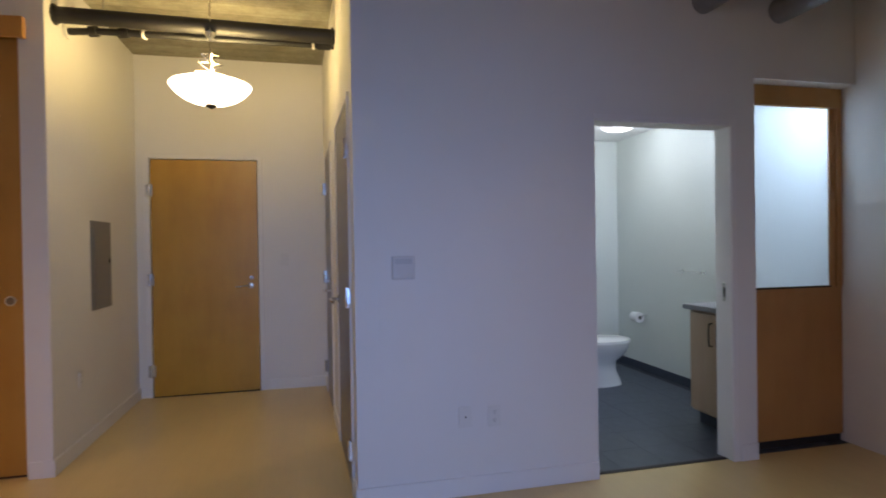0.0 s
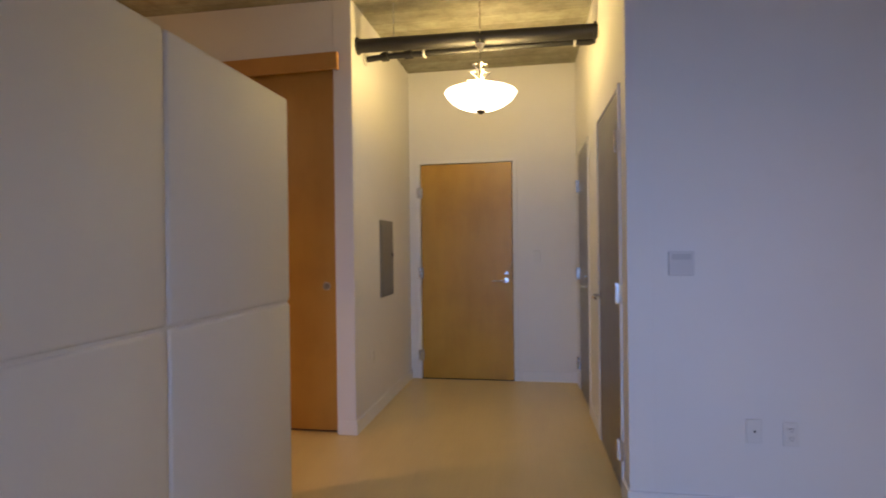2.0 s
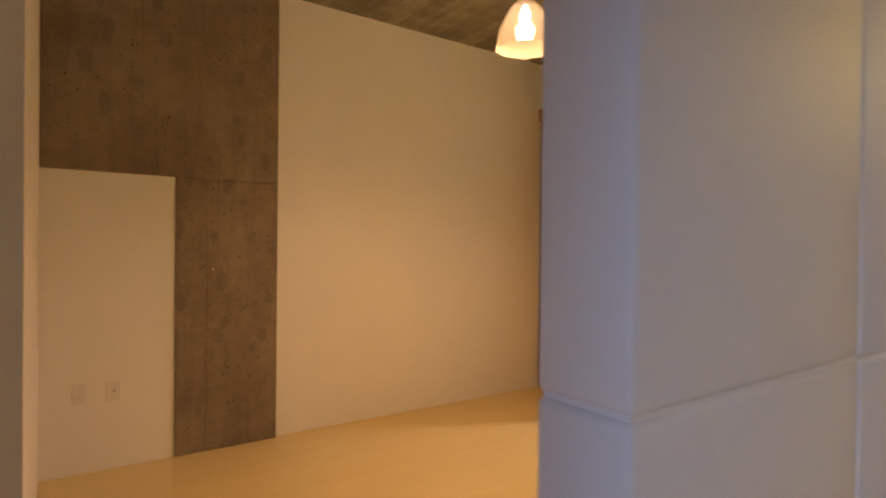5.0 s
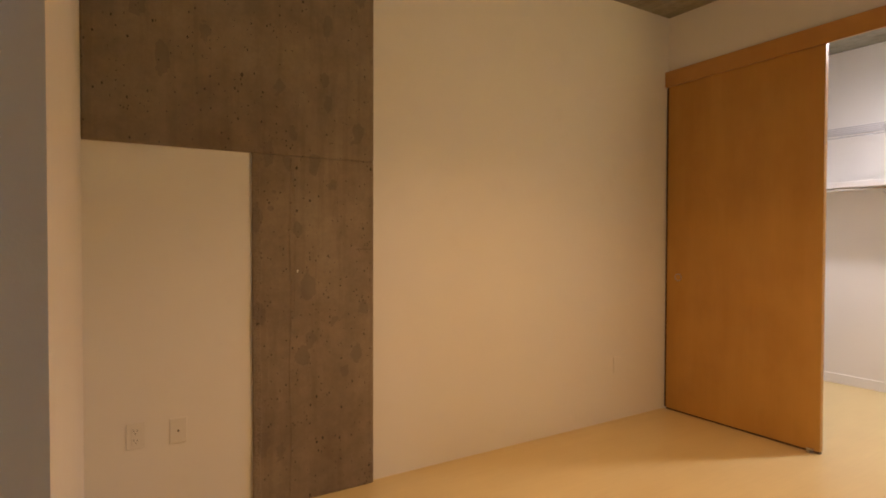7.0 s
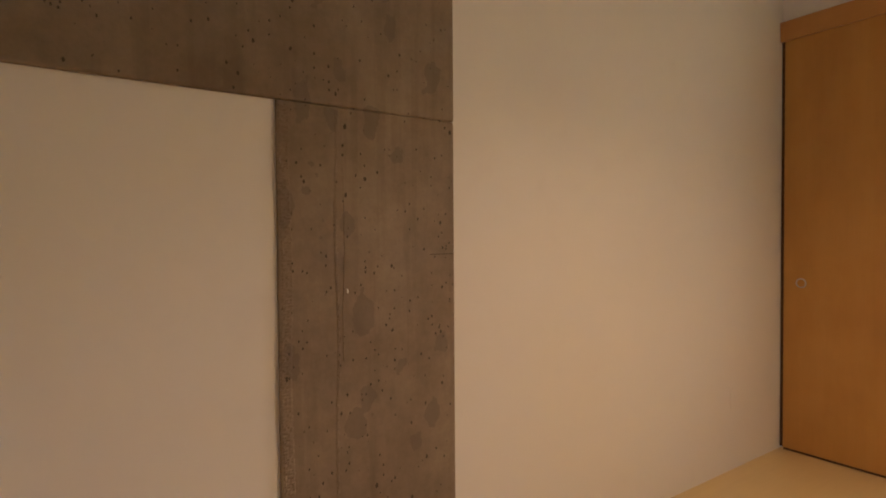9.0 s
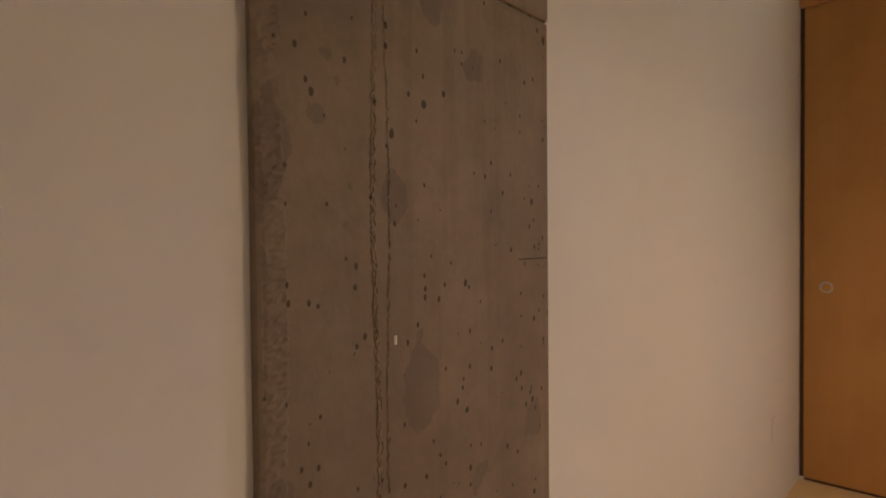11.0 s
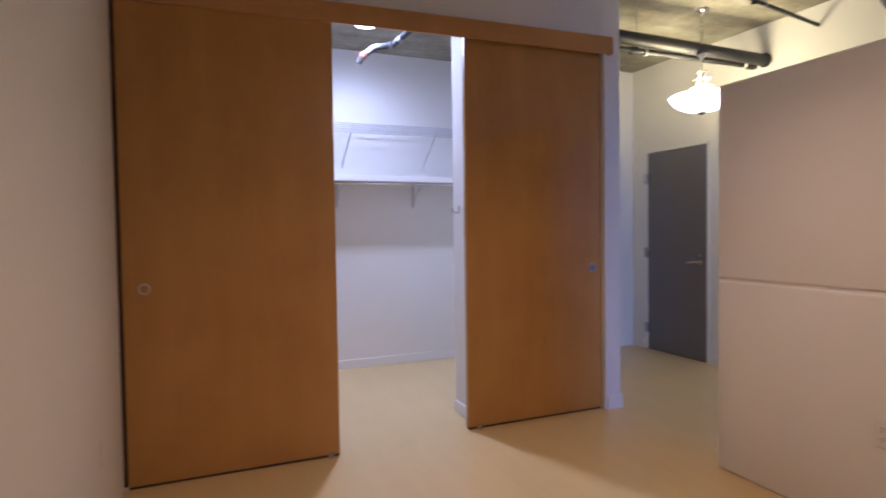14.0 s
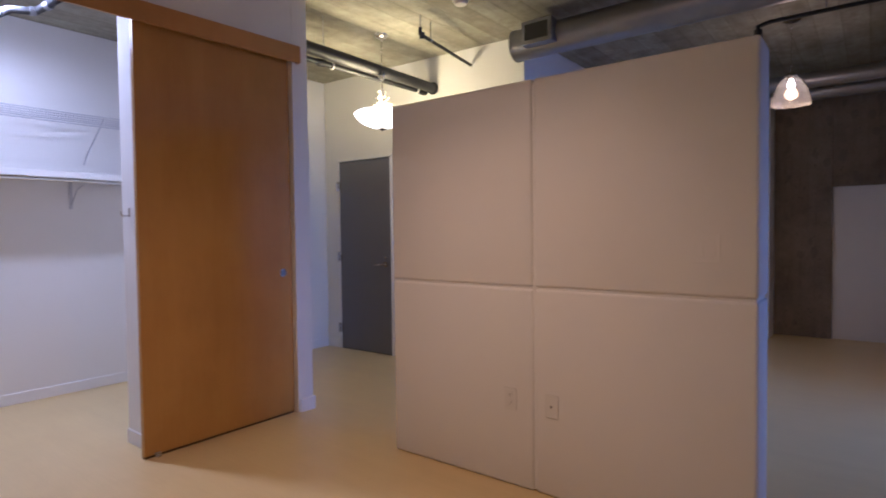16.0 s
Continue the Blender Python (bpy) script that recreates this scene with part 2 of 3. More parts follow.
def pendant_glass():
    k = Mat("seeded_glass", 0.28, 0, (0.86, 0.85, 0.83))
    k.p.inputs["Transmission Weight"].default_value = 0.94
    k.p.inputs["IOR"].default_value = 1.3
    k.rough(k.noise(40, 3), 0.06, 0.16)
    return k.bump(k.cells(70), 0.25, 0.003).m


SEEDED = pendant_glass()


def frosted():
    m = bpy.data.materials.new("frosted_glass")
    m.use_nodes = True
    n, l = m.node_tree.nodes, m.node_tree.links
    p = n["Principled BSDF"]
    p.inputs["Base Color"].default_value = (0.82, 0.87, 0.90, 1)
    p.inputs["Roughness"].default_value = 0.35
    t = n.new("ShaderNodeBsdfTranslucent")
    t.inputs[0].default_value = (0.86, 0.93, 0.97, 1)
    mixer = n.new("ShaderNodeMixShader")
    mixer.inputs[0].default_value = 0.75
    l.new(p.outputs[0], mixer.inputs[1])
    l.new(t.outputs[0], mixer.inputs[2])
    l.new(mixer.outputs[0], n["Material Output"].inputs[0])
    return m


FROST = frosted()


def clear_pane():
    k = Mat("clear_glass", 0.0, 0, (1, 1, 1))
    k.p.inputs["Transmission Weight"].default_value = 1.0
    k.p.inputs["IOR"].default_value = 1.45
    return k.m


CLEAR = clear_pane()

# ---------------------------------------------------------------- building helpers


def bm_new():
    return bmesh.new()


def box(bm, x0, x1, y0, y1, z0, z1, bevel=0.0, seg=2):
    """A box between the given bounds, its edges rounded by bevel."""
    r = bmesh.ops.create_cube(bm, size=1.0)
    vs = r["verts"]
    for v in vs:
        v.co = Vector(((x0 + x1) / 2 + v.co.x * (x1 - x0), (y0 + y1) / 2 + v.co.y * (y1 - y0), (z0 + z1) / 2 + v.co.z * (z1 - z0)))
    if bevel:
        es = list({e for v in vs for e in v.link_edges})
        bmesh.ops.bevel(bm, geom=es, offset=bevel, segments=seg, profile=0.5, affect="EDGES")
    return bm


def rod(bm, a, b, r, seg=16, r2=None):
    a, b = Vector(a), Vector(b)
    d = b - a
    res = bmesh.ops.create_cone(bm, cap_ends=True, segments=seg, radius1=r, radius2=r if r2 is None else r2, depth=d.length)
    m = Matrix.Translation((a + b) / 2) @ d.to_track_quat("Z", "Y").to_matrix().to_4x4()
    bmesh.ops.transform(bm, matrix=m, verts=res["verts"])
    return bm


def tube(bm, points, r, seg=10):
    for a, b in zip(points, points[1:]):
        rod(bm, a, b, r, seg)
    for p in points[1:-1]:
        s = bmesh.ops.create_uvsphere(bm, u_segments=seg, v_segments=6, radius=r)
        bmesh.ops.translate(bm, vec=p, verts=s["verts"])
    return bm


def turned(bm, profile, centre=(0, 0, 0), seg=32, closed=True):
    """A turned body: rings of (radius, height) round the vertical through centre."""
    rings = []
    for r, z in profile:
        rings.append([bm.verts.new((centre[0] + r * math.cos(2 * math.pi * i / seg), centre[1] + r * math.sin(2 * math.pi * i / seg), centre[2] + z)) for i in range(seg)])
    for p, q in zip(rings, rings[1:]):
        for i in range(seg):
            bm.faces.new((p[i], p[(i + 1) % seg], q[(i + 1) % seg], q[i]))
    if closed:
        bm.faces.new(list(reversed(rings[0])))
        bm.faces.new(rings[-1])
    return bm


def mesh_from(name, bm, material, smooth=False):
    bmesh.ops.recalc_face_normals(bm, faces=bm.faces)
    me = bpy.data.meshes.new(name)
    bm.to_mesh(me)
    bm.free()
    me.materials.append(material)
    if smooth:
        me.shade_smooth()
        me.set_sharp_from_angle(angle=radians(40))
    return me


def part(name, bm, material, parent=None, label="", smooth=False):
    ob = new(name, mesh_from(name, bm, material, smooth))
    if parent:
        ob.parent = parent
    if label:
        tagged(ob, label)
    return ob


def thing(name, at, label, category, group="", kind=""):
    """An empty at a thing's base, which carries its parts."""
    ob = new(name)
    ob.empty_display_size = 0.05
    ob.matrix_world = at if isinstance(at, Matrix) else pose(*at)
    return tagged(ob, label, category, group, kind)


def structure(name, bm, material, label, category):
    return tagged(part(name, bm, material), label, category, kind="structure")


# ---------------------------------------------------------------- walls, floor, ceiling
XW, XCOL, XE, YS, REC = -3.338, -3.303, 4.79, -1.2, 0.018
HL, HR = -0.111, 1.60            # faces of the hall's walls
YN, YC, YD = 3.39, 4.27, 6.0      # bathroom wall, closet front, entry wall

structure("ceiling", box(bm_new(), -3.7, 5.6, -1.5, 6.9, CEIL, CEIL + 0.25), SLAB, "board-marked bare concrete ceiling slab", "ceiling")

# entry wall with the door's opening
b = bm_new()
box(b, -0.30, -0.045, YD, YD + 0.15, 0, CEIL)
box(b, 0.96, 1.75, YD, YD + 0.15, 0, CEIL)
box(b, -0.045, 0.96, YD, YD + 0.15, 2.18, CEIL)
structure("wall_entry", b, PAINT, "white painted wall around the entry door", "wall")
structure("wall_corridor", box(bm_new(), -0.30, 1.75, YD + 0.5, YD + 0.6, 0, CEIL), PAINT, "plain wall of the corridor beyond the door", "wall")

structure("wall_hall_west", box(bm_new(), -0.25, HL, YC, YD, 0, CEIL, 0.004, 1), PAINT, "white painted hall wall ending in a corner", "wall")

SKEW = Matrix.Translation((HR, YN, 0)) @ Matrix.Rotation(radians(1.6), 4, "Z") @ Matrix.Translation((-HR, -YN, 0))


def skewed(ob):
    """The hall's east wall stands a little out of square; so does all that is set in it."""
    ob.matrix_world = SKEW @ ob.matrix_basis
    return ob


# hall's other wall with two door openings
NEAR0, NEAR1, FAR0, FAR1 = 3.57, 4.40, 5.00, 5.77
for y0, y1, z0 in ((YN, NEAR0 - 0.03, 0), (NEAR0 - 0.03, NEAR1 + 0.03, 2.16), (NEAR1 + 0.03, FAR0 - 0.03, 0), (FAR0 - 0.03, FAR1 + 0.03, 2.16), (FAR1 + 0.03, YD - 0.004, 0)):
    skewed(structure("wall_hall_east", box(bm_new(), HR, HR + 0.12, y0, y1, z0, CEIL), PAINT, "white painted hall wall beside the closet doors" if z0 == 0 else "white painted hall wall above a closet door", "wall"))
structure("wall_store", box(bm_new(), HR + 0.6, HR + 0.7, YN + 0.12, YD, 0, CEIL), PAINT, "plain wall behind the hall closets", "wall")

# bathroom wall facing the living room
BX0, BX1, BH = 2.951, 3.862, 2.035
b = bm_new()
box(b, HR + 0.12, BX0, YN, YN + 0.13, 0, CEIL)
box(b, BX0, BX1, YN, YN + 0.13, BH, CEIL)
box(b, BX1, 4.02, YN, YN + 0.13, 0, CEIL)
box(b, 4.02, XE, YN, YN + 0.13, 2.318, CEIL)
structure("wall_north", b, PAINT, "white painted wall with the bathroom doorway", "wall")

# east side: painted wall, concrete column and beam, painted infill
structure("wall_east", box(bm_new(), XE, XE + 0.5, 1.89, YN + 0.13, 0, CEIL), PAINT, "white painted side wall of the living room", "wall")
structure("column_east", box(bm_new(), 5.18, 5.6, 1.295, 1.89, 0, CEIL, 0.008), CONCRETE, "bare grey concrete column in the side wall", "column")
structure("beam_east", box(bm_new(), 5.18, 5.6, YS, 1.295, 1.805, CEIL, 0.008), CONCRETE, "bare grey concrete beam over painted infill", "beam")
structure("wall_east_infill", box(bm_new(), 5.23, 5.6, YS, 1.295, 0, 1.805), PAINT, "white painted infill below the concrete beam", "wall")

# west side
structure("wall_west", box(bm_new(), XW - 0.2, XW, 1.718, 6.45, 0, CEIL), PAINT, "white painted bedroom side wall", "wall")
structure("column_west", box(bm_new(), XW - 0.2, XCOL - 0.003, 1.078, 1.718, 0, 1.752, 0.006), CONCRETE, "bare concrete column with pits and stains", "column")
structure("beam_west", box(bm_new(), XW - 0.2, XCOL, 0.385, 1.718, 1.752, CEIL, 0.008), CONCRETE, "bare concrete beam resting on the column", "beam")
structure("wall_west_infill", box(bm_new(), XW - 0.2, XCOL - REC, 0.385, 1.078, 0, 1.752), PAINT, "white painted infill below the concrete beam", "wall")
def rough_strip(name, parent, y, z0, z1, width, depth, label, seed):
    """An uneven vertical run of mortar on the column's face: a strip of small facets pushed in and out."""
    rng = random.Random(seed)
    b = bm_new()
    n = int((z1 - z0) / 0.0045)
    rows = []
    for i in range(n + 1):
        z = z0 + (z1 - z0) * i / n
        wob = 0.004 * math.sin(z * 9.0 + seed) + rng.uniform(-0.0012, 0.0012)
        rows.append([b.verts.new((XCOL - 0.004 + (0 if k in (0, 6) else rng.uniform(0.2, 1.0) * depth), y + wob + width * (k / 6 - 0.5) + rng.uniform(-0.001, 0.001), z)) for k in range(7)])
    for p, q in zip(rows, rows[1:]):
        for k in range(6):
            b.faces.new((p[k], p[k + 1], q[k + 1], q[k]))
    o = part(name, b, CONCRETE, parent, label)
    return o


col = bpy.data.objects["column_west"]
rough_strip("mortar_edge", col, 1.100, 0.02, 1.74, 0.040, 0.0045, "rough mortar edge of the column", 3)
rough_strip("form_seam", col, 1.262, 0.02, 1.74, 0.012, 0.0035, "raised form seam", 5)
rough_strip("form_seam", col, 1.285, 0.95, 1.74, 0.005, 0.0025, "raised form seam", 8)
b = box(bm_new(), XCOL - 0.004, XCOL - 0.0018, 1.612, 1.708, 1.2805, 1.283)
part("chip", box(bm_new(), XCOL - 0.005, XCOL - 0.001, 1.295, 1.301, 1.166, 1.180, 0.0018, 2), PAINT, col, "white paint chip")
part("scratch", b, SCRATCH, col, "thin dark scratch")
structure("wall_pier", box(bm_new(), XW - 0.2, -1.36, YS, 0.385, 0, CEIL), PAINT, "white painted pier in the bedroom corner", "wall")

# south wall with the living room's window
b = bm_new()
WX0, WX1, WZ0, WZ1 = 0.35, 2.45, 0.50, 2.45
box(b, -2.30, WX0, YS - 0.2, YS, 0, CEIL)
box(b, WX1, 5.6, YS - 0.2, YS, 0, CEIL)
box(b, WX0, WX1, YS - 0.2, YS, 0, WZ0)
box(b, WX0, WX1, YS - 0.2, YS, WZ1, CEIL)
structure("wall_south", b, PAINT, "white painted outer wall with a wide window", "wall")
win = thing("window_1", (0, 0, 0), "wide window with dark metal frame", "window", kind="structure")
b = bm_new()
for x in (WX0, WX0 + 1.025, WX1 - 0.05):
    box(b, x, x + 0.05, YS - 0.14, YS - 0.08, WZ0, WZ1)
box(b, WX0, WX1, YS - 0.138, YS - 0.082, WZ0, WZ0 + 0.05)
box(b, WX0, WX1, YS - 0.138, YS - 0.082, WZ1 - 0.05, WZ1)
part("window_frame", b, GREY_DOOR, win)
for x in (WX0 + 0.05, WX0 + 1.075):
    pane = part("pane", box(bm_new(), x, x + 0.975, YS - 0.113, YS - 0.107, WZ0 + 0.05, WZ1 - 0.05), CLEAR, win)
    pane.visible_shadow = False

# closet: opening, front wall, back wall
OX1 = -1.258
b = bm_new()
box(b, OX1, -0.25, 4.385, 4.70, 0, CEIL)
box(b, XW, OX1, 4.385, 4.50, 2.86, CEIL)
structure("wall_closet_front", b, PAINT, "white painted wall around the closet opening", "wall")
structure("wall_closet_head", box(bm_new(), XW, -0.25, YC, 4.385, 2.66, CEIL), PAINT, "white painted wall above the sliding doors", "wall")
structure("wall_closet_back", box(bm_new(), XW, 0.0, 6.30, 6.45, 0, CEIL), PAINT, "white painted back wall of the closet", "wall")
structure("wall_closet_side", box(bm_new(), -0.25, -0.13, YD, 6.30, 0, CEIL), PAINT, "white painted side wall of the closet", "wall")

# bathroom shell
b = bm_new()
box(b, 2.2, 4.72, 6.12, 6.24, 0, 2.5)
structure("wall_bath_back", b, BATH_PAINT, "pale painted back wall of the bathroom", "wall")
structure("wall_bath_east", box(bm_new(), 4.72, 4.87, YN + 0.14, 6.24, 0, 2.5), BATH_PAINT, "pale painted bathroom wall with towel bar", "wall")
structure("wall_bath_west", box(bm_new(), 2.5, 2.6, YN + 0.13, 6.12, 0, 2.5), BATH_PAINT, "pale painted bathroom side wall", "wall")
structure("ceiling_bath", box(bm_new(), 2.5, 4.87, YN + 0.13, 6.47, 2.45, 2.52), TRIM_PAINT, "smooth white bathroom ceiling", "ceiling")


def baseboard(x0, x1, y0, y1, h=0.10, material=None):
    return structure("baseboard", box(bm_new(), x0, x1, y0, y1, 0, h, 0.003, 1), material or TRIM_PAINT, "white painted baseboard along the wall" if not material else "dark baseboard along the bathroom wall", "baseboard")


baseboard(HL, HL + 0.012, YC - 0.012, YD)
baseboard(-0.235, HL, YC - 0.012, YC)
baseboard(HR, BX0, YN - 0.012, YN)
baseboard(BX1 + 0.035, 4.02, YN - 0.012, YN)
skewed(baseboard(HR - 0.012, HR, YN - 0.012, NEAR0 - 0.05))
skewed(baseboard(HR - 0.012, HR, NEAR1 + 0.05, FAR0 - 0.05))
skewed(baseboard(HR - 0.012, HR, FAR1 + 0.05, YD - 0.03))
baseboard(1.0, HR - 0.08, YD - 0.012, YD)
baseboard(XW, -0.25, 6.288, 6.30, 0.09)
baseboard(XW, XW + 0.012, 4.70, 6.288, 0.09)
baseboard(OX1 - 0.012, OX1, 4.39, 4.70, 0.09)
baseboard(4.708, 4.72, 4.13, 6.12, 0.085, TILE)
baseboard(2.6, 4.708, 6.108, 6.12, 0.085, TILE)

# ---------------------------------------------------------------- partition
P0, P1, PY0, PY1, PZ, PG, PS = -0.332, -0.098, 1.262, 3.222, 2.09, 1.042, 2.262


def partition():
    t = thing("partition", ((P0 + P1) / 2, PY0, 0), "free-standing white partition of four thick padded panels", "partition")
    inv = t.matrix_world.inverted()
    g = 0.005

    def block(y0, y1, z0, z1):
        b = box(bm_new(), P0, P1, y0, y1, z0, z1, 0.016, 3)
        b.transform(inv)
        part("panel", b, PAINT, t, smooth=True)

    for y0, y1 in ((PY0, PS - g), (PS + g, PY1)):
        block(y0, y1, 0.0, PG - g)
        block(y0, y1, PG + g, PZ)
    b = box(bm_new(), P0 + 0.011, P1 - 0.011, PY0 + 0.011, PY1 - 0.011, 0.01, PZ - 0.02)
    b.transform(inv)
    part("core", b, PAINT, t)


partition()

# ---------------------------------------------------------------- doors


def door_leaf(name, m, width, height, thick, face, metal, label, handle_side, hinges=True, lock=False):
    """A flush door; its own space has the face at y = 0 towards -y, x from 0 to width."""
    t = thing(name, m, label, "door", kind="structure")
    part("leaf", box(bm_new(), 0.003, width - 0.003, 0, thick, 0.008, height - 0.003, 0.002, 1), face, t)
    # dark strip added as the shade below the leaf
    part("bottom_gap_shade", box(bm_new(), 0.004, width - 0.004, 0.004, thick - 0.004, 0.0, 0.008), DARK_GAP, t)
    hx = width - 0.07 if handle_side > 0 else 0.07
    z = 0.985
    b = bm_new()
    rod(b, (hx, 0, z), (hx, -0.014, z), 0.027, 24)
    rod(b, (hx, -0.01, z), (hx, -0.055, z), 0.011, 12)
    part("handle_rose", b, metal, t, smooth=True)
    b = bm_new()
    tip = -handle_side
    tube(b, [(hx, -0.052, z), (hx + tip * 0.03, -0.058, z + 0.002), (hx + tip * 0.085, -0.057, z - 0.004), (hx + tip * 0.125, -0.050, z - 0.010)], 0.0095, 10)
    part("door_handle", b, metal, t, smooth=True)
    if lock:
        b = bm_new()
        rod(b, (hx + 0.005, 0, z + 0.072), (hx + 0.005, -0.010, z + 0.072), 0.016, 20)
        box(b, hx - 0.002, hx + 0.012, -0.024, -0.010, z + 0.060, z + 0.090, 0.002)
        part("deadbolt", b, metal, t, smooth=True)
    if hinges:
        ex = -0.006 if handle_side > 0 else width + 0.006
        for hz in (0.24, 1.06, 1.86):
            b = bm_new()
            rod(b, (ex, -0.022, hz - 0.055), (ex, -0.022, hz + 0.055), 0.0075, 12)
            box(b, ex - 0.030, ex + 0.030, -0.019, 0.001, hz - 0.052, hz + 0.052)
            part("hinge", b, metal, t, smooth=True)
    return t


door_leaf("door_1", pose(0.0, YD + 0.004, 0), 0.915, 2.145, 0.045, MAPLE_DOOR, CHROME, "closed flush maple entry door with chrome lever", 1, lock=True)
b = bm_new()
box(b, -0.045, -0.003, YD - 0.012, YD + 0.13, 0, 2.18, 0.003, 1)
box(b, 0.918, 0.96, YD - 0.012, YD + 0.13, 0, 2.18, 0.003, 1)
box(b, -0.045, 0.96, YD - 0.010, YD + 0.128, 2.148, 2.18)
structure("door_frame", b, TRIM_PAINT, "white painted metal frame of the entry door", "door frame")
structure("threshold", box(bm_new(), -0.003, 0.918, YD - 0.006, YD + 0.12, 0, 0.007), DARK_GAP, "dark metal threshold under the entry door", "threshold")

for y0, y1, side, nm in ((NEAR0, NEAR1, -1, "door_2"), (FAR0, FAR1, 1, "door_3")):
    # face looks towards -x: own x axis runs towards -y
    m = Matrix.Translation((HR - 0.004, y1, 0)) @ Matrix.Rotation(radians(-90), 4, "Z")
    if side > 0:
        dl = door_leaf(nm, m, y1 - y0, 2.134, 0.045, GREY_DOOR, NICKEL, "closed flush grey painted closet door with lever and lock", 1, lock=True)
    else:
        dl = door_leaf(nm, m, y1 - y0, 2.134, 0.045, GREY_DOOR, CHROME, "closed flush grey painted closet door near the hall corner", -1)
    b = bm_new()
    box(b, HR - 0.012, HR + 0.11, y0 - 0.03, y0 - 0.003, 0, 2.16)
    box(b, HR - 0.012, HR + 0.11, y1 + 0.003, y1 + 0.03, 0, 2.16)
    box(b, HR - 0.010, HR + 0.108, y0 - 0.03, y1 + 0.03, 2.137, 2.16)
    skewed(dl)
    skewed(structure("door_frame", b, TRIM_PAINT, "white painted metal frame of a hall closet door", "door frame"))

# bathroom pocket-door frame
b = bm_new()
box(b, BX1 - 0.018, BX1 + 0.022, YN - 0.008, YN, 0, BH + 0.03, 0.003, 1)
box(b, BX1 - 0.018, BX1, YN, YN + 0.135, 0, BH, 0.002, 1)
box(b, BX0, BX1 - 0.018, YN - 0.010, YN + 0.132, BH - 0.016, BH, 0.002, 1)
box(b, BX0 - 0.004, BX1 - 0.018, YN - 0.012, YN - 0.002, BH, BH + 0.022)
structure("door_frame", b, TRIM_PAINT, "white painted frame of the bathroom pocket door", "door frame")
t = thing("strike_plate", (BX1 - 0.018, YN + 0.06, 1.02), "dark metal strike plate on the door frame", "strike plate")
part("plate", box(bm_new(), -0.002, 0, -0.014, 0.014, -0.055, 0.055, 0.001, 1), NICKEL, t)
part("recess", box(bm_new(), -0.0035, -0.002, -0.007, 0.007, -0.028, 0.028), SLOT, t)

# frosted glass panel beside the bathroom
t = thing("glass_screen", (4.022, YN + 0.10, 0), "maple framed screen with frosted glass above a wood panel", "screen", kind="structure")
GX = XE - 4.017
part("lower_panel", box(bm_new(), 0, GX - 0.01, 0.0, 0.035, 0.055, 1.02, 0.002, 1), MAPLE_PANEL, t)
part("top_rail", box(bm_new(), 0, GX - 0.01, -0.012, 0.045, 2.185, 2.312, 0.003, 1), MAPLE_RAIL, t)
part("stile", box(bm_new(), 0, 0.05, 0.0, 0.035, 1.02, 2.185, 0.002, 1), MAPLE_PANEL, t)
part("stile", box(bm_new(), GX - 0.103, GX - 0.058, 0.0, 0.035, 1.02, 2.185, 0.002, 1), MAPLE_PANEL, t)
part("stile", box(bm_new(), GX - 0.055, GX - 0.01, -0.008, 0.045, 1.02, 2.185, 0.002, 1), MAPLE_PANEL, t)
part("bead", box(bm_new(), 0.05, GX - 0.103, -0.006, 0.006, 1.02, 1.032, 0.001, 1), BRONZE, t)
part("pane", box(bm_new(), 0.05, GX - 0.103, 0.012, 0.018, 1.02, 2.185), FROST, t, "white frosted glass pane")
part("kick", box(bm_new(), 0, GX - 0.01, 0.02, 0.05, 0, 0.055), DARK_GAP, t)

# ---------------------------------------------------------------- closet sliding doors


def sliding_door(x0, x1, y, label, pull_x, guide_x, edge_gap_x, cup):
    t = thing("sliding_door", (x0, y, 0), label, "sliding door", "closet sliding doors")
    part("leaf", box(bm_new(), 0, x1 - x0, 0, 0.035, 0.014, 2.60, 0.002, 1), MAPLE_SLIDE, t)
    # brown strip in place of the shade under the leaf
    part("bottom_gap_shade", box(bm_new(), 0.003, x1 - x0 - 0.003, 0.002, 0.033, 0.001, 0.014), SHADOW_GAP, t)
    b = rod(bm_new(), (pull_x, -0.003, 1.045), (pull_x, 0.001, 1.045), 0.030, 28)
    part("pull_ring", b, NICKEL, t, "satin metal finger pull", True)
    part("pull_cup", rod(bm_new(), (pull_x, -0.0045, 1.045), (pull_x, -0.0028, 1.045), 0.022, 24), cup, t, smooth=True)
    b = bm_new()
    box(b, guide_x - 0.02, guide_x + 0.02, -0.012, 0.0, 0.0, 0.028, 0.003)
    box(b, guide_x - 0.012, guide_x + 0.012, -0.030, -0.010, 0.0, 0.012, 0.002)
    part("floor_guide", b, NICKEL, t)
    # brown strip fills the gap beside the leaf as its shade
    part("edge_gap_shade", box(bm_new(), min(edge_gap_x, 0.0 if edge_gap_x < 0 else edge_gap_x), max(edge_gap_x, 0.0 if edge_gap_x < 0 else edge_gap_x + 0.006), 0.010, 0.031, 0.014, 2.56), SHADOW_GAP, t)
    return t


sliding_door(-3.316, -2.212, 4.248, "wide flush maple sliding closet door, pushed to the wall", 0.10, 1.05, -0.021, MAPLE_SLIDE)
sliding_door(-1.337, -0.255, 4.312, "wide flush maple sliding closet door, standing half open", 1.005, 0.075, 1.088, PULL_CUP)
t = thing("door_header", pose(XW, 4.225, 2.522, 0, -0.9, 0), "maple header board over the sliding doors", "header", kind="structure")
part("board", box(bm_new(), 0.003, 3.135, 0, 0.02, 0, 0.12, 0.002, 1), MAPLE_RAIL, t)
